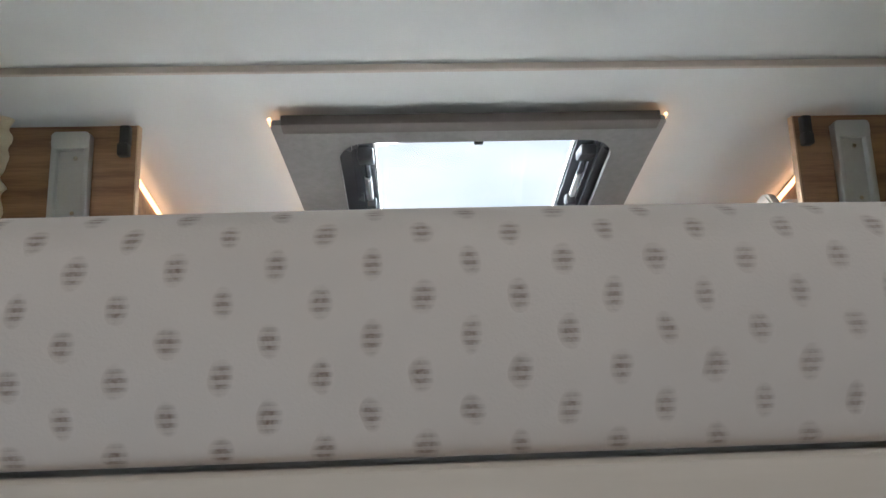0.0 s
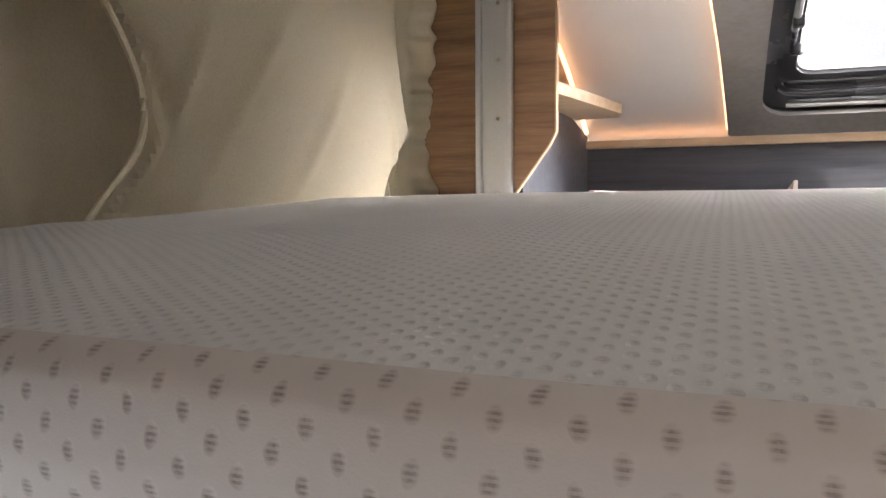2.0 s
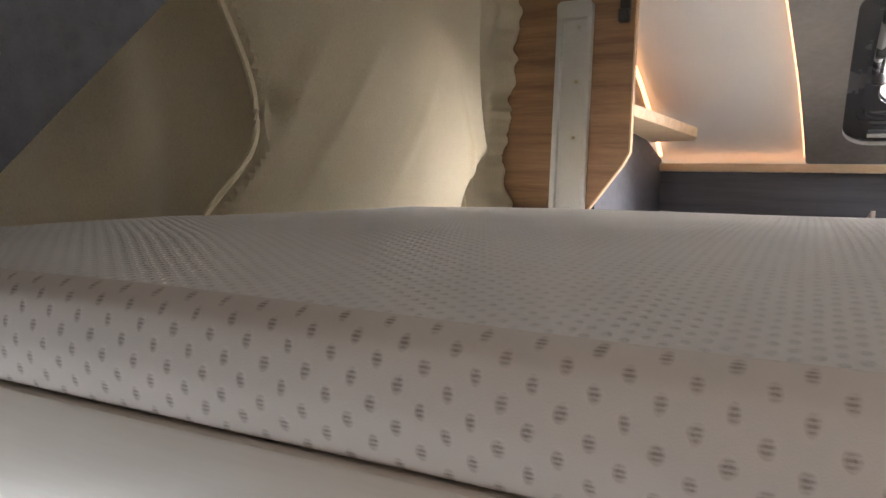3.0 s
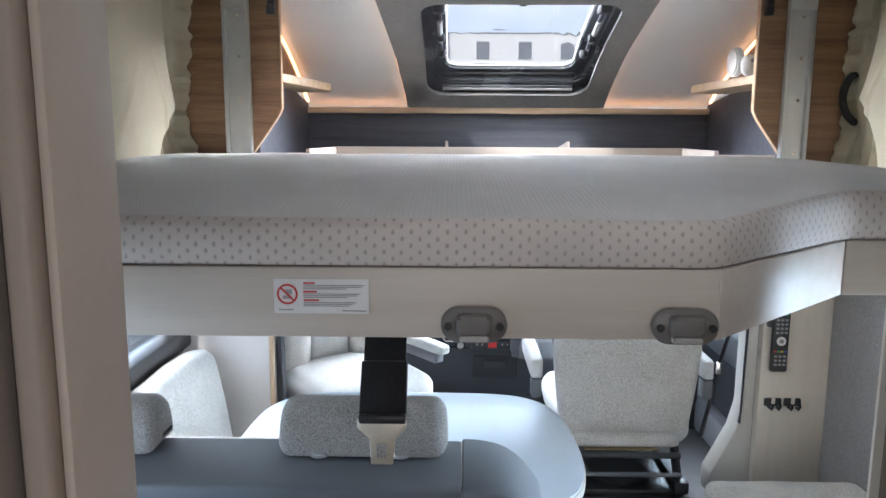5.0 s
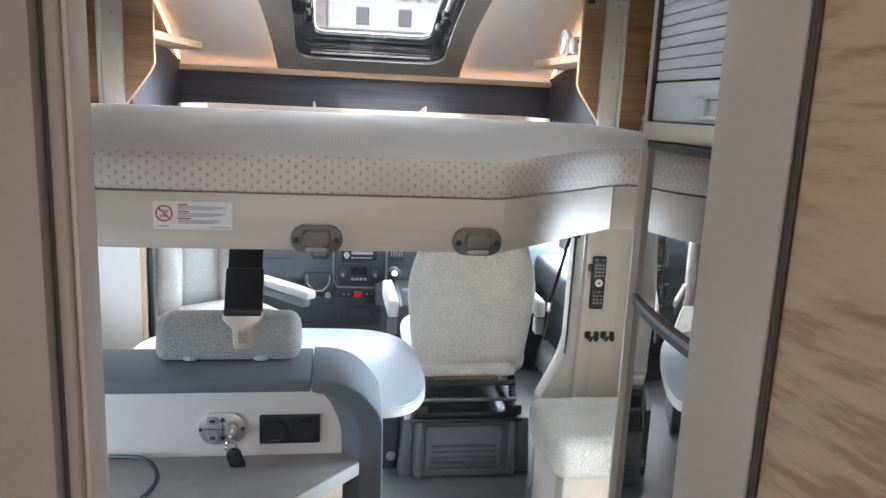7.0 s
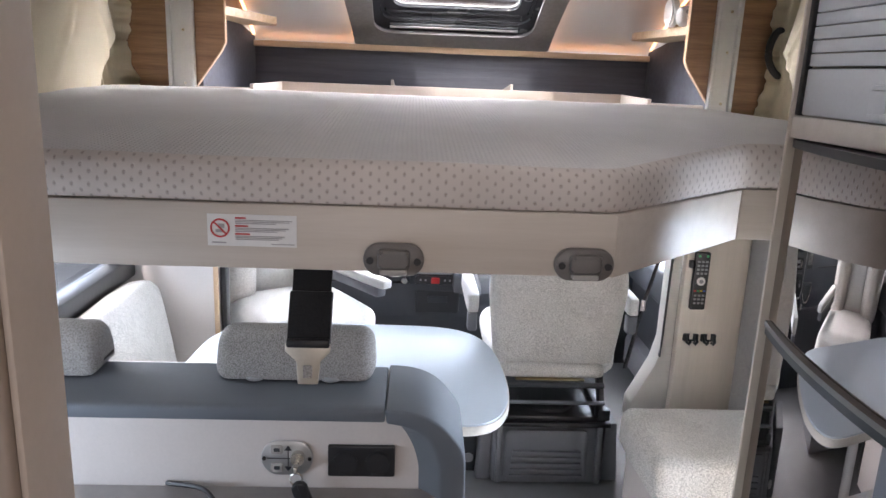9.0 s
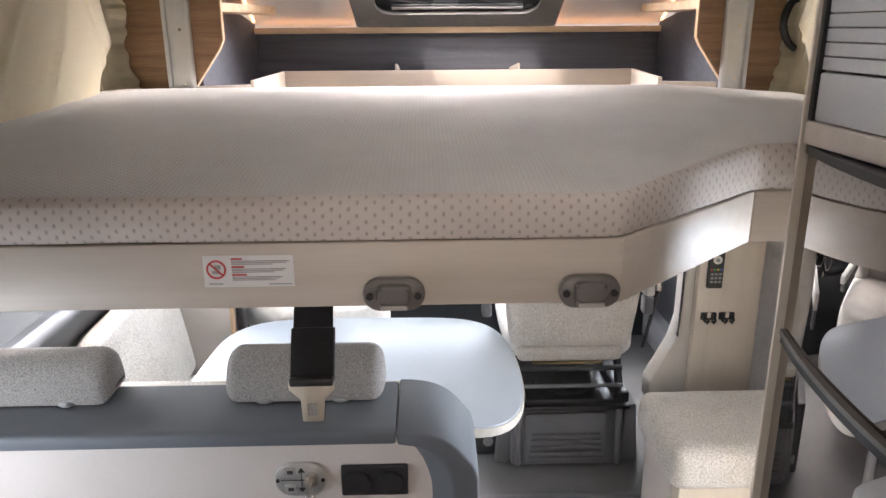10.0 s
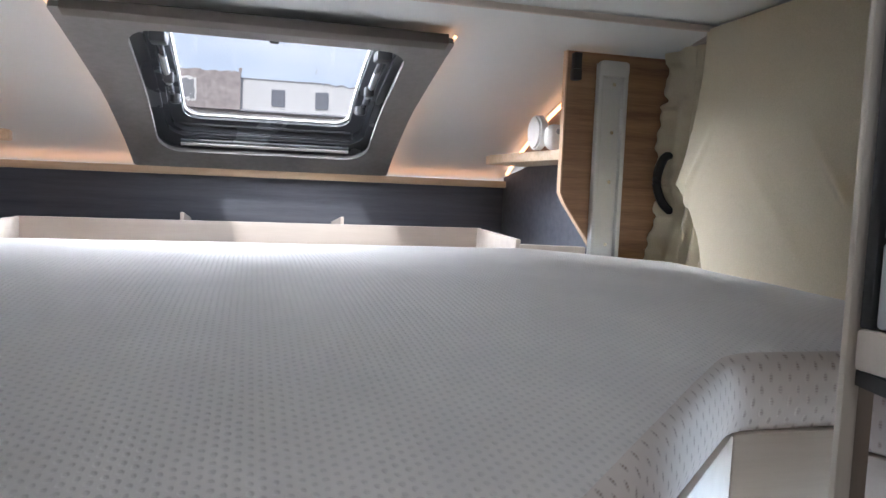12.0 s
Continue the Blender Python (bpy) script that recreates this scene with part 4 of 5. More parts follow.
def headrest(x0, x1):
    h = thing("headrest", ((x0 + x1) / 2, 0.53, 1.06), "grey marl cloth headrest roll on the bench back", "headrest", "headrests on the bench")
    prof = [(0.580, 1.037), (0.584, 1.060), (0.582, 1.090), (0.574, 1.118), (0.556, 1.134), (0.532, 1.139), (0.508, 1.134), (0.490, 1.118), (0.478, 1.092), (0.474, 1.060), (0.478, 1.037)]
    r, turns = 0.030, [radians(a) for a in (0, 18, 36, 54, 72, 90)]
    stations = [(x0 + r * (1 - math.cos(a)), r * (1 - math.sin(a))) for a in turns]
    stations += [(x1 - r * (1 - math.cos(a)), r * (1 - math.sin(a))) for a in reversed(turns)]
    bm = bmesh.new()
    rows = []
    for x, d in stations:
        ring_pts = inset(prof, d)
        rows.append([bm.verts.new((x, p[0], p[1] if d < 1e-4 else max(1.037, p[1]))) for p in ring_pts])
    for a, b in zip(rows, rows[1:]):
        for k in range(len(prof)):
            bm.faces.new((a[k], a[(k + 1) % len(prof)], b[(k + 1) % len(prof)], b[k]))
    bm.faces.new(rows[0])
    bm.faces.new(rows[-1])
    for v in bm.verts:
        v.co.x = (x0 + x1) / 2 + (v.co.x - (x0 + x1) / 2) * (1.0 - 0.35 * (v.co.z - 1.04))
    part("roll", bm, M_HEADREST, h)
    for s in (0.25, 0.72):
        x = x0 + (x1 - x0) * s
        part("foot", disc((x, 0.49, 1.040), "z", 0.022, 0.010, 16, bev=0.003), M_ALU, h, "small metal foot")
    return h


headrest(-0.168, 0.168)
headrest(-0.735, -0.398)

# control panel, key and sockets on the white panel
cp = thing("bed_control", (-0.005, 0.405, 0.90), "oval silver bed control plate with a key in it", "switch")
part("plate", prism(rounded(-0.057, 0.047, 0.862, 0.938, 0.036), "y", 0.400, 0.4075, 0.002), M_ALU, cp, "oval silver plate")
for z in (0.880, 0.920):
    b = part("symbol_button", prism(rounded(-0.037, -0.013, z - 0.010, z + 0.010, 0.004), "y", 0.3972, 0.400, 0.001), M_LATCHIN, cp)
    part("symbol", prism(rounded(-0.031, -0.019, z - 0.004, z + 0.004, 0.002), "y", 0.3962, 0.3972), M_DASH, b)
part("arrow_line", turned(box(-0.045, 0.01, 0.3985, 0.400, 0.8992, 0.9008, 0), Matrix()), M_DASH, cp)
part("arrow_shaft", box(-0.0035, -0.0015, 0.3985, 0.400, 0.876, 0.924, 0), M_DASH, cp)
for s in (-1, 1):
    part("arrow_head", prism([(-0.010, 0.9 + s * 0.018), (0.005, 0.9 + s * 0.018), (-0.0025, 0.9 + s * 0.029)], "y", 0.3985, 0.400), M_DASH, cp)
for x in (-0.051, 0.041):
    part("screw", disc((x, 0.3985, 0.9), "y", 0.004, 0.004, 10), M_BLACK, cp)
part("lock", disc((0.018, 0.392, 0.905), "y", 0.014, 0.02, 20, bev=0.003), M_STEEL, cp, "bright key lock")
key = part("key", turned(join(box(0.014, 0.022, 0.352, 0.385, 0.895, 0.906, 0.002)), Matrix()), M_STEEL, cp)
part("key_grip", turned(prism(rounded(0.006, 0.038, 0.812, 0.872, 0.0158), "y", 0.350, 0.366, 0.005, 3), about((0.02, 0.36, 0.87), 0, -20, 0)), M_BLACK, key, "black oval key grip")
part("key_ring", tube([(0.02 + 0.012 * math.cos(a), 0.358, 0.878 + 0.014 * math.sin(a)) for a in np.linspace(0, 6.28, 16)], 0.002, 6), M_STEEL, key)
so = thing("twin_socket", (0.146, 0.405, 0.90), "black twin socket with round flap covers", "socket")
part("frame", prism(rounded(0.078, 0.214, 0.862, 0.930, 0.004), "y", 0.397, 0.4075, 0.002), M_BLACK, so)
for x in (0.113, 0.179):
    fl = part("flap", disc((x, 0.3955, 0.893), "y", 0.026, 0.006, 28, bev=0.002), M_BLACK, so)
    part("lip", prism(rounded(x - 0.012, x + 0.012, 0.868, 0.874, 0.003), "y", 0.391, 0.396, 0.001), M_BLACK, fl)

# ---- worktop with oak cupboard ----
TOP = [(XL, 0.406), (XL, -0.45), (-0.45, -0.45), (0.30, 0.362), (0.30, 0.406)]
wt = thing("worktop", (-0.3, 0.0, 0.80), "grey stone-effect kitchen worktop with a slanting front", "worktop")
part("top", prism(TOP, "z", 0.800, 0.832, 0.003), M_COUNTER, wt)
part("front_edge", plank((-0.45, -0.452), (0.302, 0.362), 0.799, 0.8305, -0.003, 0.001), M_TABLE_EDGE, wt, "pale front edge band")
cb = thing("kitchen_cupboard", (-0.4, 0.0, 0.0), "pale oak kitchen cupboard below the worktop", "cabinet")
part("body", prism([(p[0], p[1]) for p in inset([(XL + 0.005, 0.40), (XL + 0.005, -0.44), (-0.46, -0.44), (0.27, 0.352), (0.27, 0.40)], 0.012)], "z", 0.0, 0.798), M_CREAM, cb)
part("front", plank((-0.452, -0.435), (0.268, 0.350), 0.06, 0.785, 0.018), M_OAK_L, cb, "pale oak front")
solid("worktop_cable", tube(catmull([(-0.25, 0.405, 0.838), (-0.16, 0.36, 0.85), (-0.12, 0.28, 0.842), (-0.16, 0.18, 0.838), (-0.3, 0.1, 0.838)], 6), 0.005, 6), M_CABLE, "thin black cable lying on the worktop", "cable")

# seat belt hanging from the bed
sb = thing("bench_seat_belt", (0.08, 0.12, 1.35), "black seat belt hanging below the bed with a metal buckle tongue", "seat belt")
part("webbing", prism([(0.240, 1.372), (0.168, 1.240), (0.174, 1.236), (0.246, 1.372)], "x", 0.040, 0.104, 0.001), M_WEB, sb)
part("stitched_loop", prism([(0.205, 1.318), (0.160, 1.236), (0.176, 1.230), (0.222, 1.312)], "x", 0.037, 0.107, 0.003), M_WEB, sb)
tg = join(prism([(0.035, 1.243), (0.108, 1.243), (0.108, 1.229), (0.092, 1.212), (0.088, 1.172), (0.055, 1.172), (0.053, 1.212), (0.035, 1.229)], "y", 0.160, 0.166, 0.002))
part("tongue", tg, M_LAMPGOLD, sb, "pale metal buckle tongue")
part("tongue_slot", prism(rounded(0.064, 0.079, 1.184, 1.206, 0.003), "y", 0.1585, 0.1598), M_HEADREST, sb, "slot in the tongue")
part("tongue_grip", box(0.037, 0.107, 0.156, 0.170, 1.236, 1.250, 0.004), M_BLACK, sb)

# ---- dinette table ----
kp = thing("footwell_box", (0.50, 1.9, 0.0), "dark plastic box with a round cap on the cab floor", "box")
part("body", box(0.455, 0.548, 1.86, 2.15, 0.006, 0.33, 0.012), M_DASH, kp)
part("cap", disc((0.512, 1.857, 0.075), "y", 0.022, 0.008, 20, bev=0.002), M_BUTTON, kp, "round grey cap")
tb = thing("dinette_table", (0.05, 1.25, 0.0), "white dinette table with rounded corners on one leg", "table")
TOPT = [(0.20, 0.86), (0.40, 0.84), (0.47, 0.865), (0.515, 0.93), (0.545, 1.05), (0.545, 1.30), (0.52, 1.46), (0.47, 1.555), (0.38, 1.615), (0.2, 1.63), (-0.25, 1.63), (-0.37, 1.59), (-0.43, 1.51), (-0.46, 1.4), (-0.47, 1.0), (-0.45, 0.9), (-0.38, 0.86)]
TOPT = cut_corners(TOPT, True)
part("tabletop", prism(TOPT, "z", 0.715, 0.750, 0.002), M_TABLE, tb, "white tabletop")
part("edge", prism(inset(TOPT, -0.004)[::1], "z", 0.718, 0.744, 0.0), M_TABLE_EDGE, tb, "pale edge band")
part("leg", disc((0.05, 1.25, 0.36), "z", 0.035, 0.71, 20), M_ALU, tb, "aluminium leg")
part("foot_plate", disc((0.05, 1.25, 0.012), "z", 0.16, 0.02, 28, bev=0.004), M_ALU, tb)

# ---- dinette window and side bench ----
dw = tagged(thing("window_dinette", (XL, 1.2, 1.1), "side window with black frame beside the dinette", "window"), kind="structure")
part("window_frame", join(box(XL - 0.056, XL + 0.03, 0.60, 1.95, 0.845, 0.926, 0.012), box(XL - 0.03, XL + 0.02, 0.60, 1.80, 1.32, 1.36, 0.008), box(XL - 0.03, XL + 0.02, 0.60, 0.66, 0.9, 1.34, 0.008),
                          box(XL - 0.03, XL + 0.02, 1.74, 1.80, 0.9, 1.34, 0.008)), M_BLACK, dw, "black window frame")
pn = part("pane", box(XL - 0.035, XL - 0.028, 0.65, 1.75, 0.91, 1.33, 0), M_TINT, dw, "tinted pane")
pn.visible_shadow = False
sbn = thing("side_bench", (-0.7, 1.4, 0.0), "side bench with light boucle cushions against the wall", "bench")
part("back_cushion", turned(cushion(-0.80, -0.66, 1.18, 1.80, 0.46, 0.86, 0.05, 0.02, 14, 0.6), about((-0.73, 1.4, 0.5), 0, -10, 0)), M_BOUCLE, sbn, "light boucle back cushion")
part("seat_cushion", cushion(-0.84, -0.40, 1.02, 1.80, 0.32, 0.46, 0.04, 0.015), M_BOUCLE, sbn, "light boucle seat cushion")
part("seat_box", box(-0.85, -0.44, 1.0, 1.80, 0.0, 0.325, 0.008), M_WHITE, sbn)
fixed("wall_wing", prism([(XL, 0.0), (-0.52, 0.0), (-0.515, 1.36), (XL, 1.36)], "y", 1.86, 1.90), M_WHITE, "white upright panel between dinette and cab")
fixed("trim_door_seal", box(-0.515, -0.49, 1.87, 1.93, 0.0, 1.36, 0.008), M_BLACK, "black rubber door seal", "trim")
fixed("trim_wing_edge", box(-0.535, -0.516, 1.845, 1.862, 0.0, 1.36, 0.004), M_OAK_EDGE, "pale oak edge of the wing panel", "trim")

# ---- driver's seat, seen from behind ----
ds = thing("driver_chair", (0.85, 2.0, 0.0), "light grey driver's seat on a dark plastic base, seen from behind", "chair")
part("base_box", prism([(1.77, 0.006), (2.25, 0.006), (2.25, 0.28), (1.80, 0.28)], "x", 0.60, 1.075, 0.02), M_GREYPL, ds, "dark grey plastic seat base")
gr = part("base_grille", turned(prism(rounded(0.655, 1.00, 0.030, 0.25, 0.02), "y", 1.764, 1.778, 0.004), about((0.85, 1.77, 0.1), -4, 0, 0)), M_GREYPL, ds, "ribbed grille")
for k in range(5):
    part("slat", turned(box(0.685 - 0.003 * (4 - k), 0.97 + 0.003 * (4 - k), 1.750, 1.768, 0.045 + 0.026 * k, 0.058 + 0.026 * k, 0.004), about((0.85, 1.77, 0.1), -4, 0, 0)), M_GREYPL, gr)
for x0, x1, lean in ((0.560, 0.600, -0.02), (1.075, 1.125, 0.02)):
    part("side_flange", prism([(x0 + min(lean, 0), 0.006), (x1 + max(lean, 0), 0.006), (x1, 0.275), (x0, 0.275)], "y", 1.80, 2.20, 0.008), M_GREYPL, ds, "grey moulded side flange")
for x in (0.628, 1.045):
    part("base_rib", turned(box(x - 0.012, x + 0.012, 1.752, 1.775, 0.02, 0.275, 0.006), about((0.85, 1.77, 0.1), -4, 0, 0)), M_GREYPL, ds, "upright moulded rib")
part("top_lip", box(0.585, 1.09, 1.765, 1.80, 0.268, 0.288, 0.006), M_BLACK, ds, "glossy black upper rim")
part("swivel_plate", box(0.60, 1.07, 1.785, 2.22, 0.285, 0.31, 0.006), M_BLACK, ds, "black metal swivel plate")
part("swivel_wheel", turned(disc((0.84, 1.93, 0.318), "z", 0.12, 0.02, 28, bev=0.004), Matrix()), M_BLACK, ds)
for x in (0.63, 1.055):
    part("rail", box(x - 0.02, x + 0.02, 1.77, 2.25, 0.31, 0.335, 0.004), M_BLACK, ds)
    part("rail_foot", box(x - 0.028, x + 0.028, 1.765, 1.83, 0.30, 0.35, 0.01), M_BLACK, ds)
    part("side_bracket", prism([(1.80, 0.335), (1.86, 0.335), (1.93, 0.45), (1.88, 0.46)], "x", x - 0.012, x + 0.012, 0.004), M_BLACK, ds)
part("cross_bar", tube([(0.63, 1.80, 0.365), (1.06, 1.80, 0.365)], 0.009, 10), M_GREYPL, ds, "steel cross bar")
part("cross_bar", tube([(0.63, 1.83, 0.43), (1.06, 1.83, 0.43)], 0.012, 10), M_DASH, ds)
part("foam_edge", box(0.69, 0.98, 1.835, 1.87, 0.446, 0.453, 0.003), M_FOAM, ds, "yellow foam edge")
part("seat_cushion", cushion(0.59, 1.12, 1.88, 2.45, 0.44, 0.58, 0.06, 0.01), M_PALE, ds)


def backrest(cx, y0, y1, zb, zt, wb, wm, wt):
    """A seat back: narrow below, wide at the middle, rounded above, bulging behind."""
    bm = bmesh.new()
    rows, seg = 34, 44
    grid = []
    for i in range(rows + 1):
        t = i / rows
        z = zb + (zt - zb) * t
        w = sum(np.interp(t + d, (0, 0.12, 0.45, 0.75, 0.92, 1.0), (wb, wb * 1.06, wm, wt * 1.05, wt * 0.8, wt * 0.45)) for d in (-0.1, -0.06, -0.03, 0, 0.03, 0.06, 0.1)) / 14
        dpt = (y1 - y0) / 2 * np.interp(t, (0, 0.06, 0.5, 0.93, 1), (0.7, 0.98, 1.0, 0.8, 0.35))
        lean = 0.10 * t * t
        row = []
        for k in range(seg):
            a = 2 * math.pi * k / seg
            c, s = math.cos(a), math.sin(a)
            px = math.copysign(abs(c) ** 0.55, c) * w
            py = math.copysign(abs(s) ** 0.55, s) * dpt
            wob = 0.003 * noise.noise(Vector((px * 8, py * 8, z * 8)))
            row.append(bm.verts.new((cx + px + wob, (y0 + y1) / 2 + py + wob - lean * 0.6, z)))
        grid.append(row)
    for a, b in zip(grid, grid[1:]):
        for k in range(seg):
            bm.faces.new((a[k], a[(k + 1) % seg], b[(k + 1) % seg], b[k]))
    bm.faces.new(grid[0])
    bm.faces.new(grid[-1])
    return bm


part("backrest", backrest(0.855, 1.84, 2.01, 0.51, 1.30, 0.50, 0.585, 0.42), M_SEATBACK, ds, "speckled grey cloth backrest")
part("backrest_skirt", cushion(0.63, 1.06, 1.835, 1.97, 0.455, 0.512, 0.02, 0.004, 10), M_SEATBACK, ds, "grey cloth lower band")
for x0, x1 in ((0.475, 0.535), (1.15, 1.205)):
    ar = part("armrest", cushion(x0 + 0.006, x1 - 0.004, 1.90, 2.30, 0.71, 0.79, 0.014, 0.002, 8), M_PALE, ds, "pale folded armrest")
    part("armrest_hinge", box((x0 + x1) / 2 - 0.02, (x0 + x1) / 2 + 0.02, 1.90, 1.96, 0.63, 0.71, 0.01), M_GREYPL, ar)

# ---- passenger seat, turned towards the table ----
ps = thing("passenger_chair", (-0.28, 2.45, 0.0), "light grey passenger seat turned towards the table", "chair")
turn = about((-0.30, 2.45, 0.5), 0, 0, 34)
part("backrest", turned(backrest(-0.36, 2.62, 2.76, 0.52, 1.32, 0.46, 0.54, 0.42), turn), M_SEATBACK, ps, "grey cloth backrest")
part("backrest_pad", turned(cushion(-0.475, -0.245, 2.575, 2.66, 0.56, 1.25, 0.04, 0.02), turn), M_PALE, ps, "pale cloth middle panel")
for s in (-1, 1):
    part("side_bolster", turned(cushion(-0.36 + s * 0.195 - 0.085, -0.36 + s * 0.195 + 0.085, 2.50, 2.70, 0.55, 1.24, 0.065, 0.015), turn), M_SEATBACK, ps, "grey cloth side bolster")
part("seat_cushion", turned(cushion(-0.62, -0.06, 2.08, 2.62, 0.42, 0.60, 0.06, 0.02), turn), M_PALE, ps, "pale seat cushion")
part("armrest", turned(cushion(-0.03, 0.03, 2.18, 2.62, 0.70, 0.745, 0.014, 0.002, 8), about((0.0, 2.4, 0.7), 0, 0, 40)), M_PALE, ps, "pale swung-out armrest")
part("armrest_base", turned(box(-0.026, 0.026, 2.22, 2.62, 0.655, 0.702, 0.01), about((0.0, 2.4, 0.7), 0, 0, 40)), M_GREYPL, ps, "dark armrest underside")
part("base_box", box(-0.52, -0.02, 2.2, 2.65, 0.006, 0.42, 0.02), M_GREYPL, ps, "dark plastic seat base")

# ---- dashboard ----
db = thing("dashboard", (0.4, 3.2, 0.0), "dark dashboard with radio, vents and gear lever", "dashboard")
part("upper_body", prism([(3.04, 0.55), (2.995, 0.62), (3.0, 0.83), (3.06, 0.95), (3.30, 1.0), (3.95, 0.98), (3.95, 0.5), (3.04, 0.5)], "x", XL + 0.01, XR - 0.01, 0.012, 2), M_DASHTOP, db, "blue grey upper dashboard")
part("lower_body", prism([(3.10, 0.006), (3.03, 0.30), (3.02, 0.50), (3.9, 0.50), (3.9, 0.006)], "x", XL + 0.01, XR - 0.01, 0.01), M_DASH, db, "black lower dashboard")
def narrow(bm):
    """Draws the console pieces in to their width."""
    return turned(bm, Matrix.Translation((0.39, 0, 0)) @ Matrix.Diagonal((0.80, 1, 1, 1)) @ Matrix.Translation((-0.39, 0, 0)))


cc = part("centre_console", narrow(prism([(2.985, 0.50), (2.985, 0.94), (3.03, 0.97), (3.10, 0.97), (3.10, 0.50)], "x", 0.21, 0.585, 0.012)), M_DASH, db, "black centre console")
part("radio", narrow(prism(rounded(0.262, 0.520, 0.735, 0.800, 0.008), "y", 2.970, 2.986, 0.003)), M_SCREEN, cc, "radio with silver trim")
part("radio_knob", narrow(disc((0.300, 2.964, 0.768), "y", 0.020, 0.018, 20, bev=0.003)), M_STEEL, cc)
part("radio_display", narrow(box(0.335, 0.49, 2.966, 2.971, 0.772, 0.790, 0)), M_BUTTON, cc)
for k in range(6):
    part("radio_button", narrow(box(0.335 + 0.026 * k, 0.355 + 0.026 * k, 2.966, 2.971, 0.746, 0.758, 0.001)), M_BUTTON, cc)
part("console_screen", narrow(prism(rounded(0.29, 0.49, 0.83, 0.905, 0.006), "y", 2.972, 2.986, 0.003)), M_SCREEN, cc, "dark storage slot")
hv = part("heater_panel", narrow(prism(rounded(0.235, 0.548, 0.595, 0.715, 0.02), "y", 2.970, 2.986, 0.004)), M_BLACK, cc, "heater panel with knobs")
for x in (0.275, 0.508):
    part("knob", narrow(disc((x, 2.960, 0.655), "y", 0.026, 0.022, 24, bev=0.004)), M_DASH, hv)
    part("knob_mark", narrow(disc((x, 2.948, 0.655), "y", 0.012, 0.004, 16)), M_BUTTON, hv)
part("heater_display", narrow(box(0.335, 0.450, 2.965, 2.971, 0.655, 0.695, 0)), M_SCREEN, hv)
for k in range(4):
    part("heater_button", narrow(box(0.335 + 0.03 * k, 0.358 + 0.03 * k, 2.965, 2.971, 0.618, 0.632, 0.001)), M_BUTTON, hv)
part("switch_strip", narrow(prism(rounded(0.245, 0.535, 0.512, 0.556, 0.008), "y", 2.972, 2.986, 0.003)), M_BLACK, cc)
part("hazard_button", narrow(prism(rounded(0.360, 0.418, 0.517, 0.551, 0.004), "y", 2.964, 2.973, 0.002)), M_RED, cc, "red hazard button")
for x in (0.285, 0.32, 0.455, 0.49):
    part("switch_mark", narrow(box(x - 0.006, x + 0.006, 2.968, 2.973, 0.530, 0.540, 0)), M_BUTTON, cc)
part("console_rim", narrow(tube([(0.205, 2.985, 0.93), (0.207, 2.980, 0.62), (0.235, 2.98, 0.575), (0.56, 2.98, 0.57), (0.59, 2.98, 0.62), (0.592, 2.985, 0.93)], 0.006, 8)), M_BUTTON, cc, "silver console trim")
for x in (0.168, 0.612):
    v = part("air_vent", prism(rounded(x - 0.05, x + 0.05, 0.735, 0.88, 0.02), "y", 2.982, 3.01, 0.005), M_BLACK, db, "square air vent")
    for k in range(5):
        part("fin", box(x - 0.036 + 0.015 * k, x - 0.030 + 0.015 * k, 2.972, 2.984, 0.76, 0.875, 0.001), M_BUTTON, v)
    part("vent_knob", box(x - 0.008, x + 0.008, 2.964, 2.976, 0.805, 0.830, 0.002), M_STEEL, v)
def slid(bm, d):
    return turned(bm, Matrix.Translation((d, 0, 0)))


cu = part("cup_holder", slid(prism([(0.03, 0.66), (0.195, 0.66), (0.20, 0.585), (0.165, 0.535), (0.08, 0.535), (0.04, 0.58)], "y", 2.95, 3.0, 0.008), 0.045), M_DASH, db, "cup holder")
part("cup_rim", slid(tube([(0.05, 2.948, 0.655), (0.055, 2.946, 0.60), (0.09, 2.946, 0.56), (0.14, 2.946, 0.56), (0.175, 2.946, 0.60), (0.18, 2.948, 0.655)], 0.006, 8), 0.045), M_STEEL, cu)
part("lighter", disc((0.215, 2.955, 0.535), "y", 0.018, 0.02, 16), M_STEEL, db)
gl = part("gear_lever", slid(tube([(0.635, 2.86, 0.56), (0.64, 2.84, 0.66)], 0.014, 10), -0.055), M_BLACK, db)
part("gear_knob", slid(cushion(0.605, 0.675, 2.81, 2.87, 0.655, 0.73, 0.03, 0.002, 8), -0.055), M_BLACK, gl)
part("knob_badge", slid(disc((0.64, 2.812, 0.70), "y", 0.018, 0.008, 18), -0.055), M_STEEL, gl)
part("gear_boot", slid(turned(disc((0.635, 2.89, 0.57), "z", 0.075, 0.14, 20, 0.02), Matrix()), -0.055), M_BLACK, gl, "wrinkled black gear boot")
part("gear_shelf", slid(prism([(2.84, 0.50), (3.02, 0.50), (3.02, 0.62), (2.90, 0.58)], "x", 0.54, 0.76, 0.012), -0.055), M_DASH, db)
part("lower_drawer", prism(rounded(0.28, 0.53, 0.33, 0.46, 0.015), "y", 3.015, 3.03, 0.004), M_BLACK, db)
part("drawer_pull", box(0.35, 0.46, 3.008, 3.018, 0.39, 0.43, 0.004), M_DASH, db)
part("glovebox_seam", box(-0.55, 0.02, 2.992, 2.998, 0.735, 0.741, 0), M_BLACK, db)
sw = thing("steering_wheel", (0.95, 2.72, 0.85), "black steering wheel on its column", "steering wheel")
wm = about((0.93, 2.80, 0.86), -28, 0, 0)
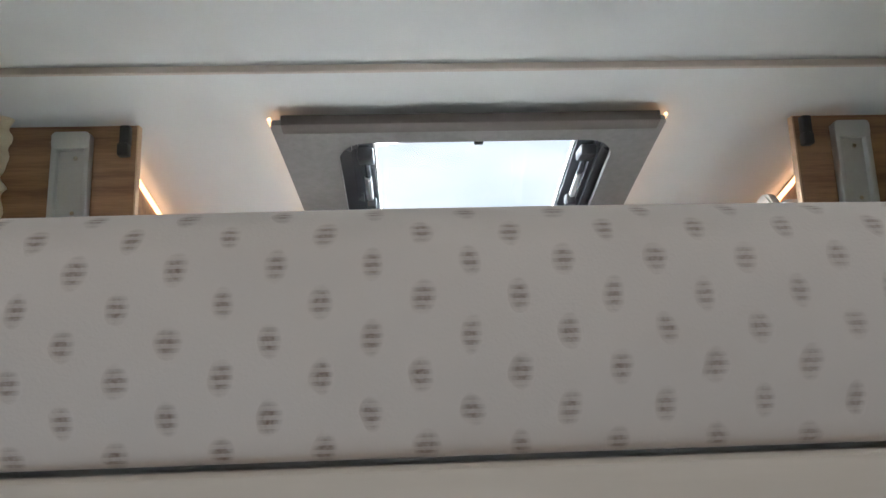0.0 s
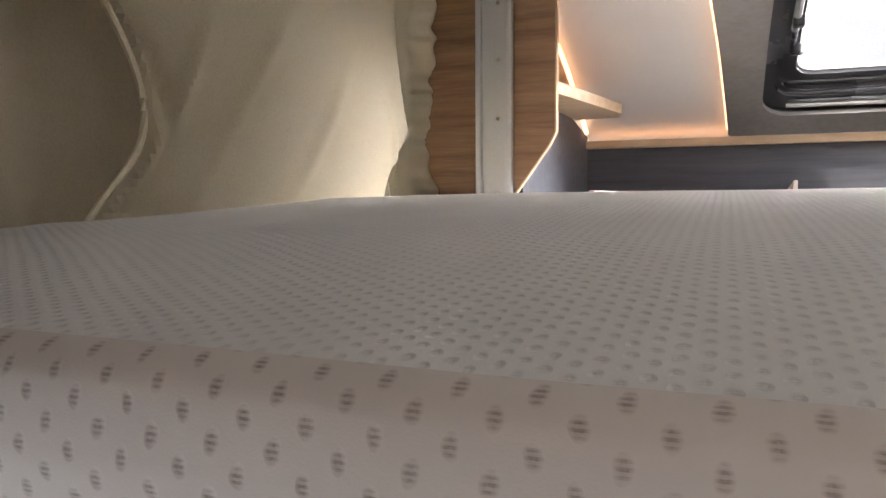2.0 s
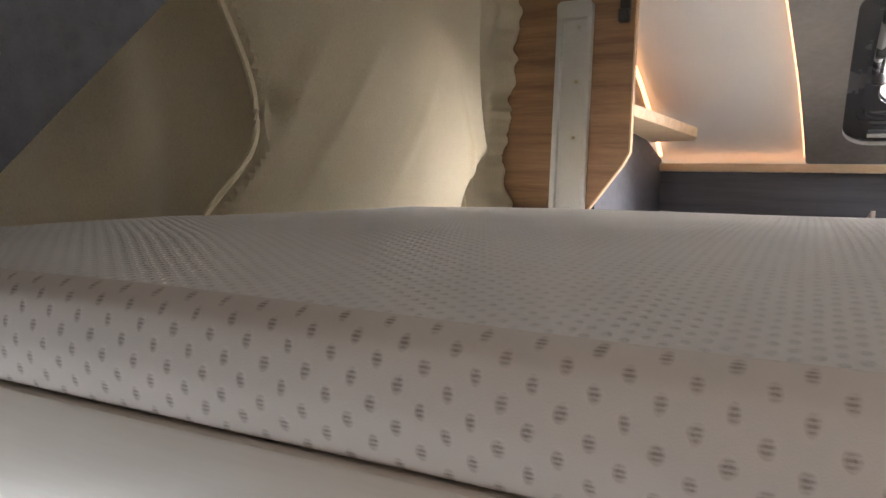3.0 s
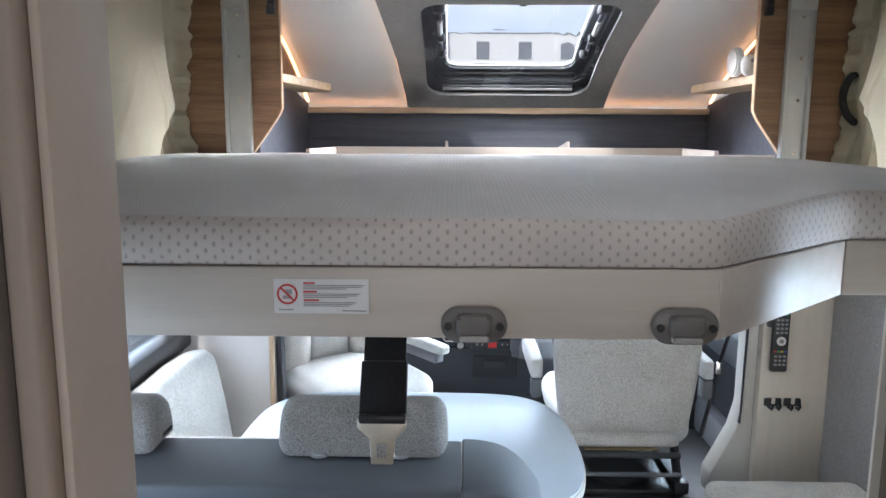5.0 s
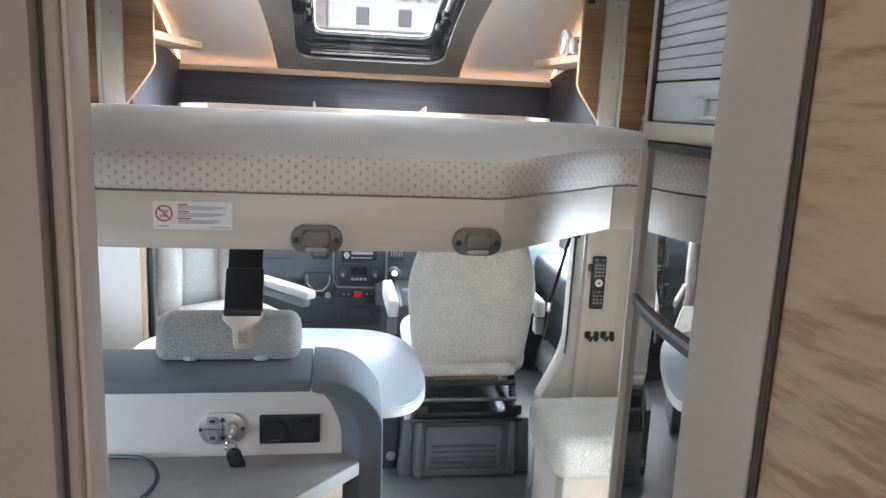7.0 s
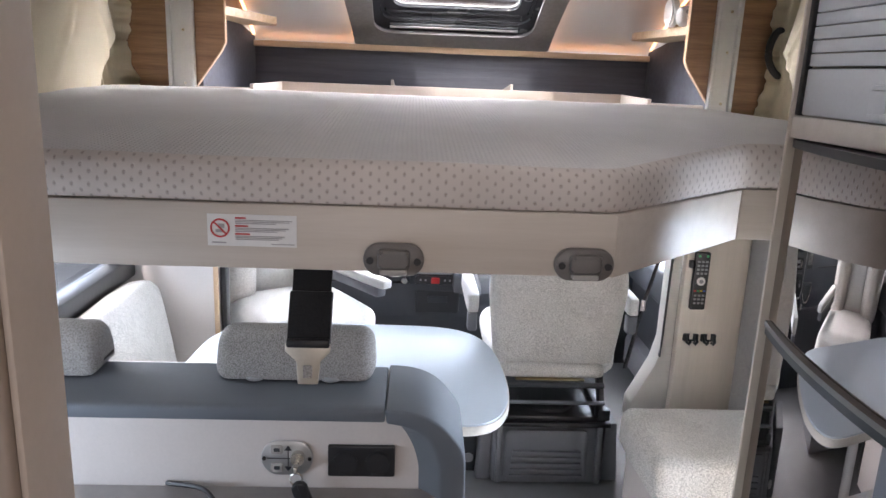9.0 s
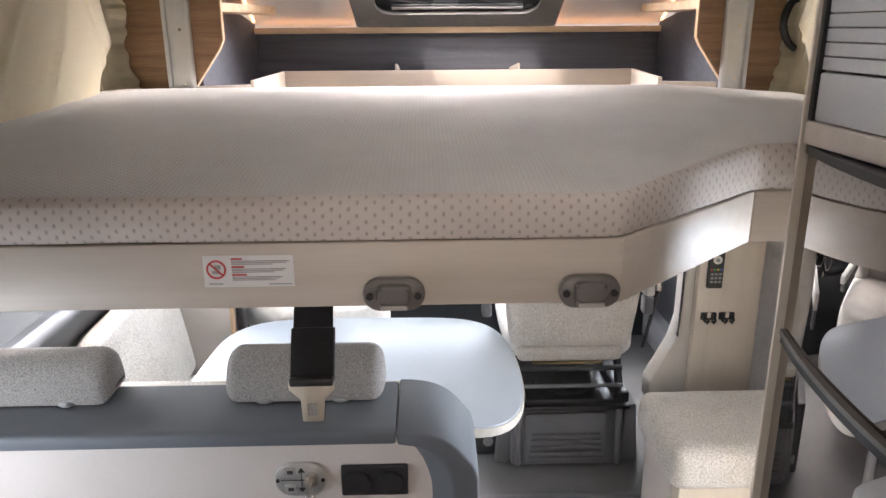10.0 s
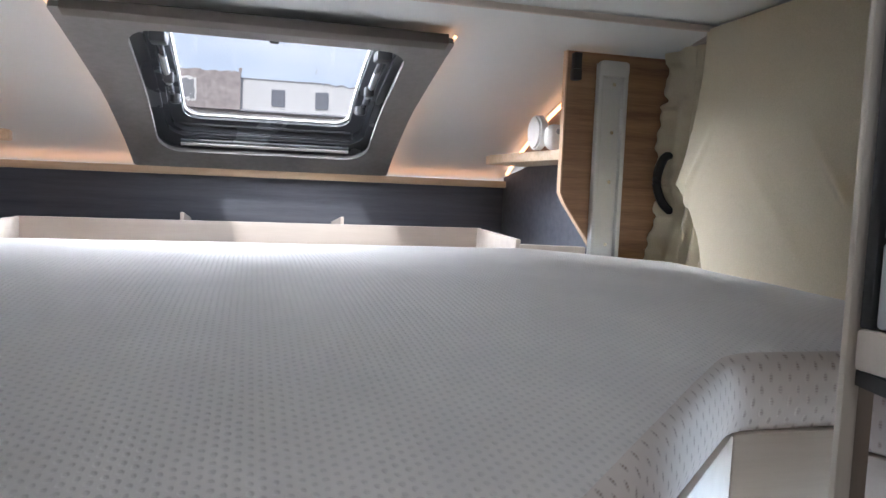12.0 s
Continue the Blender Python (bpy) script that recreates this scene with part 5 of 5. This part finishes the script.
part("rim", turned(tube([(0.93 + 0.205 * math.cos(a), 2.80, 0.86 + 0.205 * math.sin(a)) for a in np.linspace(0, 2 * math.pi, 33)], 0.017, 10), wm), M_BLACK, sw)
part("hub", turned(disc((0.93, 2.815, 0.86), "y", 0.07, 0.05, 24, bev=0.01), wm), M_BLACK, sw)
for a in (0, 180, 270):
    part("spoke", turned(box(0.93, 1.12, 2.80, 2.82, 0.84, 0.88, 0.005), wm @ about((0.93, 2.81, 0.86), 0, a, 0)), M_DASH, sw)
part("column", tube([(0.93, 2.84, 0.84), (0.93, 3.1, 0.7)], 0.045, 14), M_DASH, sw)

# windscreen and cab doors
ws = tagged(thing("windscreen", (0.37, 3.7, 1.2), "large clear windscreen above the dashboard", "window"), kind="structure")
pw = part("pane", turned(box(XL + 0.03, XR - 0.03, 3.90, 3.908, 0.9, 1.75, 0), about((0.37, 3.9, 0.9), 22, 0, 0)), M_GLASS, ws)
pw.visible_shadow = False
for x, s, nm in ((XL + 0.002, 1, "door_cab_passenger"), (XR - 0.002, -1, "door_cab_driver")):
    d = tagged(thing(nm, (x, 2.6, 0.6), "dark lined cab door with a window", "door"), kind="structure")
    part("lining", box(min(x, x + s * 0.07), max(x, x + s * 0.07), 2.02, 3.05, 0.08, 0.78, 0.02), M_DASH, d, "dark moulded door lining")
    part("arm_shelf", box(min(x, x + s * 0.17), max(x, x + s * 0.17), 2.08, 2.95, 0.62, 0.80, 0.04, 3), M_DASH, d, "dark moulded door armrest")
    part("pocket", box(min(x, x + s * 0.13), max(x, x + s * 0.13), 2.10, 2.90, 0.10, 0.28, 0.03), M_GREYPL, d)
    fr = part("window_frame", join(box(min(x, x + s * 0.05), max(x, x + s * 0.05), 2.29, 2.36, 0.78, 1.3, 0.01), box(min(x, x + s * 0.05), max(x, x + s * 0.05), 2.3, 3.2, 1.24, 1.3, 0.01)), M_BLACK, d)
    q = part("pane", box(min(x - s * 0.03, x - s * 0.024), max(x - s * 0.03, x - s * 0.024), 2.34, 3.16, 0.79, 1.26, 0), M_GLASS, d)
    q.visible_shadow = False

fixed("trim_pillar_passenger", prism([(-0.868, 0.02), (-0.70, 0.02), (-0.74, 1.36), (-0.868, 1.36)], "y", 2.06, 2.34, 0.01), M_DASH, "dark moulded door pillar trim", "trim")
pb = thing("passenger_seat_belt", (-0.70, 2.05, 0.6), "black passenger seat belt running down the door pillar", "seat belt")
part("webbing", tube([(-0.735, 2.05, 1.34), (-0.69, 2.045, 0.70), (-0.66, 2.05, 0.45)], 0.018, 6, 0.25), M_WEB, pb)
part("buckle", box(-0.705, -0.675, 2.030, 2.046, 0.66, 0.72, 0.004), M_STEEL, pb, "metal belt tongue")

# ---- driver side: pillar panel, hooks, remote, belt, stool ----
fixed("wall_pillar", prism([(1.342, 0.0), (XR, 0.0), (XR, 1.37), (1.342, 1.37)], "y", 1.82, 1.86, 0.002), M_CREAM_Z, "cream laminate pillar panel beside the cab")
fixed("wall_pillar_cover", prism([(1.345, 0.25), (1.345, 1.37), (1.306, 1.37), (1.302, 0.62), (1.278, 0.52), (1.225, 0.41), (1.19, 0.34), (1.19, 0.25)], "y", 1.86, 1.96, 0.008), M_WALL, "pale moulded pillar cover")
fixed("wall_textile", box(XR - 0.006, XR - 0.001, 0.86, 1.817, 0.0, 1.352, 0.003), M_FELT, "grey woven textile lining on the side wall below the bed")
for x in (1.394, 1.468):
    hk = thing("hook_pair", (x, 1.815, 0.66), "small black plastic double hook on the pillar panel", "hook", "hooks on the pillar")
    part("plate", prism(rounded(x - 0.032, x + 0.032, 0.642, 0.674, 0.006), "y", 1.810, 1.819, 0.002), M_BLACK, hk)
    part("cup_gap", prism(rounded(x - 0.007, x + 0.007, 0.652, 0.676, 0.003), "y", 1.8085, 1.8105), M_CREAM_Z, hk, "cream gap between the cups")
    for s in (-1, 1):
        part("prong", tube([(x + s * 0.022, 1.812, 0.665), (x + s * 0.022, 1.795, 0.645), (x + s * 0.014, 1.788, 0.638), (x + s * 0.006, 1.795, 0.646)], 0.006, 8), M_BLACK, hk)
        part("screw", disc((x + s * 0.020, 1.808, 0.662), "y", 0.004, 0.003, 10), M_STEEL, hk)
rc = thing("remote_control", (1.395, 1.80, 0.9), "black television remote control in a wall clip", "remote control")
part("body", prism(rounded(1.366, 1.426, 0.785, 1.022, 0.008), "y", 1.788, 1.810, 0.005), M_BLACK, rc)
part("wall_clip", box(1.350, 1.372, 1.795, 1.819, 0.955, 0.985, 0.003), M_BLACK, rc)
part("ring_key", disc((1.396, 1.786, 0.905), "y", 0.017, 0.005, 24), M_WHITEPL, rc, "pale ring button")
part("centre_key", disc((1.396, 1.783, 0.905), "y", 0.008, 0.004, 16), M_BUTTON, rc)
for r_ in range(4):
    for c_ in range(3):
        x = 1.380 + 0.016 * c_
        z = 0.985 - 0.016 * r_
        part("key", box(x - 0.005, x + 0.005, 1.7855, 1.789, z - 0.004, z + 0.004, 0), M_BUTTON, rc)
for k, mk in enumerate((M_RED, M_GREEN, M_YELLOW, M_BLUE)):
    part("colour_key", box(1.372 + 0.0125 * k, 1.381 + 0.0125 * k, 1.7855, 1.789, 0.862, 0.868, 0), mk, rc)
for r_ in range(3):
    for c_ in range(3):
        part("key", box(1.375 + 0.016 * c_, 1.385 + 0.016 * c_, 1.7855, 1.789, 0.842 - 0.016 * r_, 0.850 - 0.016 * r_, 0), M_BUTTON, rc)
for x in (1.380, 1.412):
    part("power_key", disc((x, 1.786, 1.008), "y", 0.005, 0.004, 12), M_GREEN, rc)
cbelt = thing("driver_seat_belt", (1.27, 1.9, 0.8), "black driver's seat belt on its guide beside the pillar", "seat belt")
part("guide", box(1.275, 1.315, 1.83, 1.862, 1.095, 1.135, 0.008), M_BLACK, cbelt)
part("webbing", tube([(1.296, 1.845, 1.11), (1.290, 1.85, 0.6), (1.286, 1.85, 0.56)], 0.016, 6, 0.25), M_WEB, cbelt)
part("webbing_tail", tube([(1.275, 1.855, 1.11), (1.225, 1.92, 0.78), (1.19, 1.98, 0.45)], 0.014, 6, 0.25), M_WEB, cbelt)
part("tongue", box(1.205, 1.228, 1.90, 1.912, 0.735, 0.785, 0.004), M_STEEL, cbelt, "metal belt tongue")
st = thing("corner_stool", (1.3, 1.3, 0.0), "boxed side seat with a light boucle cushion", "seat")
part("cushion", cushion(1.030, 1.56, 1.085, 1.50, 0.350, 0.505, 0.040, 0.010, 18, 0.5), M_BOUCLE, st, "light boucle cushion")
part("seam", tube([(1.046, 1.115, 0.489), (1.043, 1.30, 0.491), (1.046, 1.47, 0.489)], 0.004, 6), M_BOUCLE, st)
part("box", box(1.065, 1.58, 1.115, 1.48, 0.0, 0.352, 0.006), M_CREAM_Z, st, "cream box")
part("door", box(1.057, 1.065, 1.17, 1.45, 0.03, 0.335, 0.003), M_WHITE, st)
part("side_pad", box(1.175, 1.30, 1.50, 1.81, 0.02, 0.30, 0.02), M_DASH, st, "dark moulded footwell trim")

# ---- fridge tower ----
ft = thing("fridge_tower", (1.2, 0.0, 0.0), "tall cream cabinet holding a dark fridge and a shutter locker", "cabinet")
part("end_panel", box(0.914, XR - 0.004, 0.365, 0.373, 0.0, 2.198, 0.002), M_CREAM_Z, ft, "cream end panel")
part("rear_panel", box(0.90, XR - 0.004, -0.47, -0.43, 0.0, 2.198, 0.004), M_CREAM_Z, ft)
part("cross_rail", box(0.911, 0.955, -0.43, 0.353, 1.585, 1.624, 0.004), M_CREAM, ft, "cream rail")
part("inner_back", box(1.5, 1.59, -0.43, 0.353, 0.0, 2.198, 0), M_DASH, ft)
part("shutter_guide", box(0.914, 0.928, 0.340, 0.353, 1.625, 2.198, 0.002), M_BLACK, ft, "black shutter guide")
for k in range(22):
    z = 1.710 + 0.0225 * k
    part("slat", box(0.920, 0.932, -0.43, 0.339, z, z + 0.0208, 0.0018), M_SHUTTER, ft, "")
hb = part("shutter_rail", box(0.918, 0.932, -0.43, 0.339, 1.626, 1.706, 0.004), M_SHUTTER, ft, "silver shutter handle rail")
part("handle_frame", join(box(0.908, 0.920, -0.075, 0.135, 1.670, 1.682, 0.003), box(0.908, 0.920, -0.075, 0.135, 1.632, 1.642, 0.003), box(0.908, 0.920, -0.075, -0.062, 1.638, 1.678, 0.003),
                          box(0.908, 0.920, 0.095, 0.135, 1.638, 1.678, 0.003)), M_SHUTTER, hb, "recessed silver grip")
fg = thing("fridge", (1.2, -0.05, 0.0), "tall fridge with bowed dark mirror doors", "fridge")


def bowed(y0, y1, z0, z1, x, bow, t):
    """A door that bows out towards the aisle."""
    pts = []
    ys = np.linspace(y0, y1, 25)
    front = [(x - bow * (1 - ((2 * (y - y0) / (y1 - y0)) - 1) ** 2), y) for y in ys]
    return prism(front + [(x + t, y1), (x + t, y0)], "z", z0, z1)


part("top_door", bowed(-0.425, 0.363, 1.236, 1.566, 0.930, 0.045, 0.03), M_FRIDGE, fg, "dark mirror freezer door")
part("lower_door", bowed(-0.425, 0.363, 0.12, 1.202, 0.930, 0.045, 0.03), M_FRIDGE, fg, "dark mirror fridge door")
part("top_strip", bowed(-0.425, 0.363, 1.567, 1.582, 0.925, 0.046, 0.04), M_BLACK, fg, "black top edge")
part("grip_band", bowed(-0.425, 0.363, 1.206, 1.232, 0.926, 0.048, 0.03), M_BLACK, fg, "black grip band between the doors")
part("grip_lip", bowed(-0.425, 0.363, 1.223, 1.233, 0.923, 0.049, 0.03), M_HANDLE, fg)
part("housing", box(0.965, 1.5, -0.42, 0.325, 0.05, 1.59, 0.004), M_BLACK, fg)
part("plinth", box(0.93, 1.0, -0.42, 0.325, 0.0, 0.05, 0.002), M_BLACK, fg)

# ---- doorway to the rear ----
fixed("door_frame_left", box(-0.5805, 0.0320, -0.640, -0.602, 0.0, 2.198, 0.008), M_JAMB, "taupe door frame board", "door frame")
fixed("door_frame_left_seal", box(0.0325, 0.0390, -0.630, -0.598, 0.0, 2.198, 0.004), M_RUBBER, "dark rubber door seal", "door frame")
fixed("door_frame_left_edge", box(0.0395, 0.0492, -0.640, -0.610, 0.0, 2.198, 0.003, 3), M_JAMB, "taupe rounded door frame edge", "door frame")
fixed("door_frame_left_lip", box(0.0495, 0.0535, -0.634, -0.590, 0.0, 2.198, 0.0015), M_JAMB_L, "pale thin lip along the door frame", "door frame")
fixed("wall_rear_left", box(XL, -0.5805, -0.66, -0.585, 0.0, 2.198, 0), M_WALL, "pale partition wall")
fixed("door_frame_right", prism([(0.619, -0.477), (0.643, -0.577), (0.90, -0.577), (0.90, -0.477)], "z", 0.0, 2.198, 0.004), M_JAMB_L, "pale taupe door frame post", "door frame")
fixed("door_frame_right_seal", box(0.6435, 0.6485, -0.584, -0.578, 0.0, 2.198, 0.003), M_RUBBER, "dark rubber door seal", "door frame")
dr = thing("wooden_door", (0.72, -1.0, 0.02), "open oak door leaf with flowing grain", "door")
part("leaf", plank((0.649, -0.585), (0.843, -1.60), 0.02, 2.15, 0.03, 0.004), M_OAK_D, dr)
fixed("wall_rear_right", box(0.90, XR, -0.575, -0.475, 0.0, 2.198, 0), M_WALL, "pale partition wall")
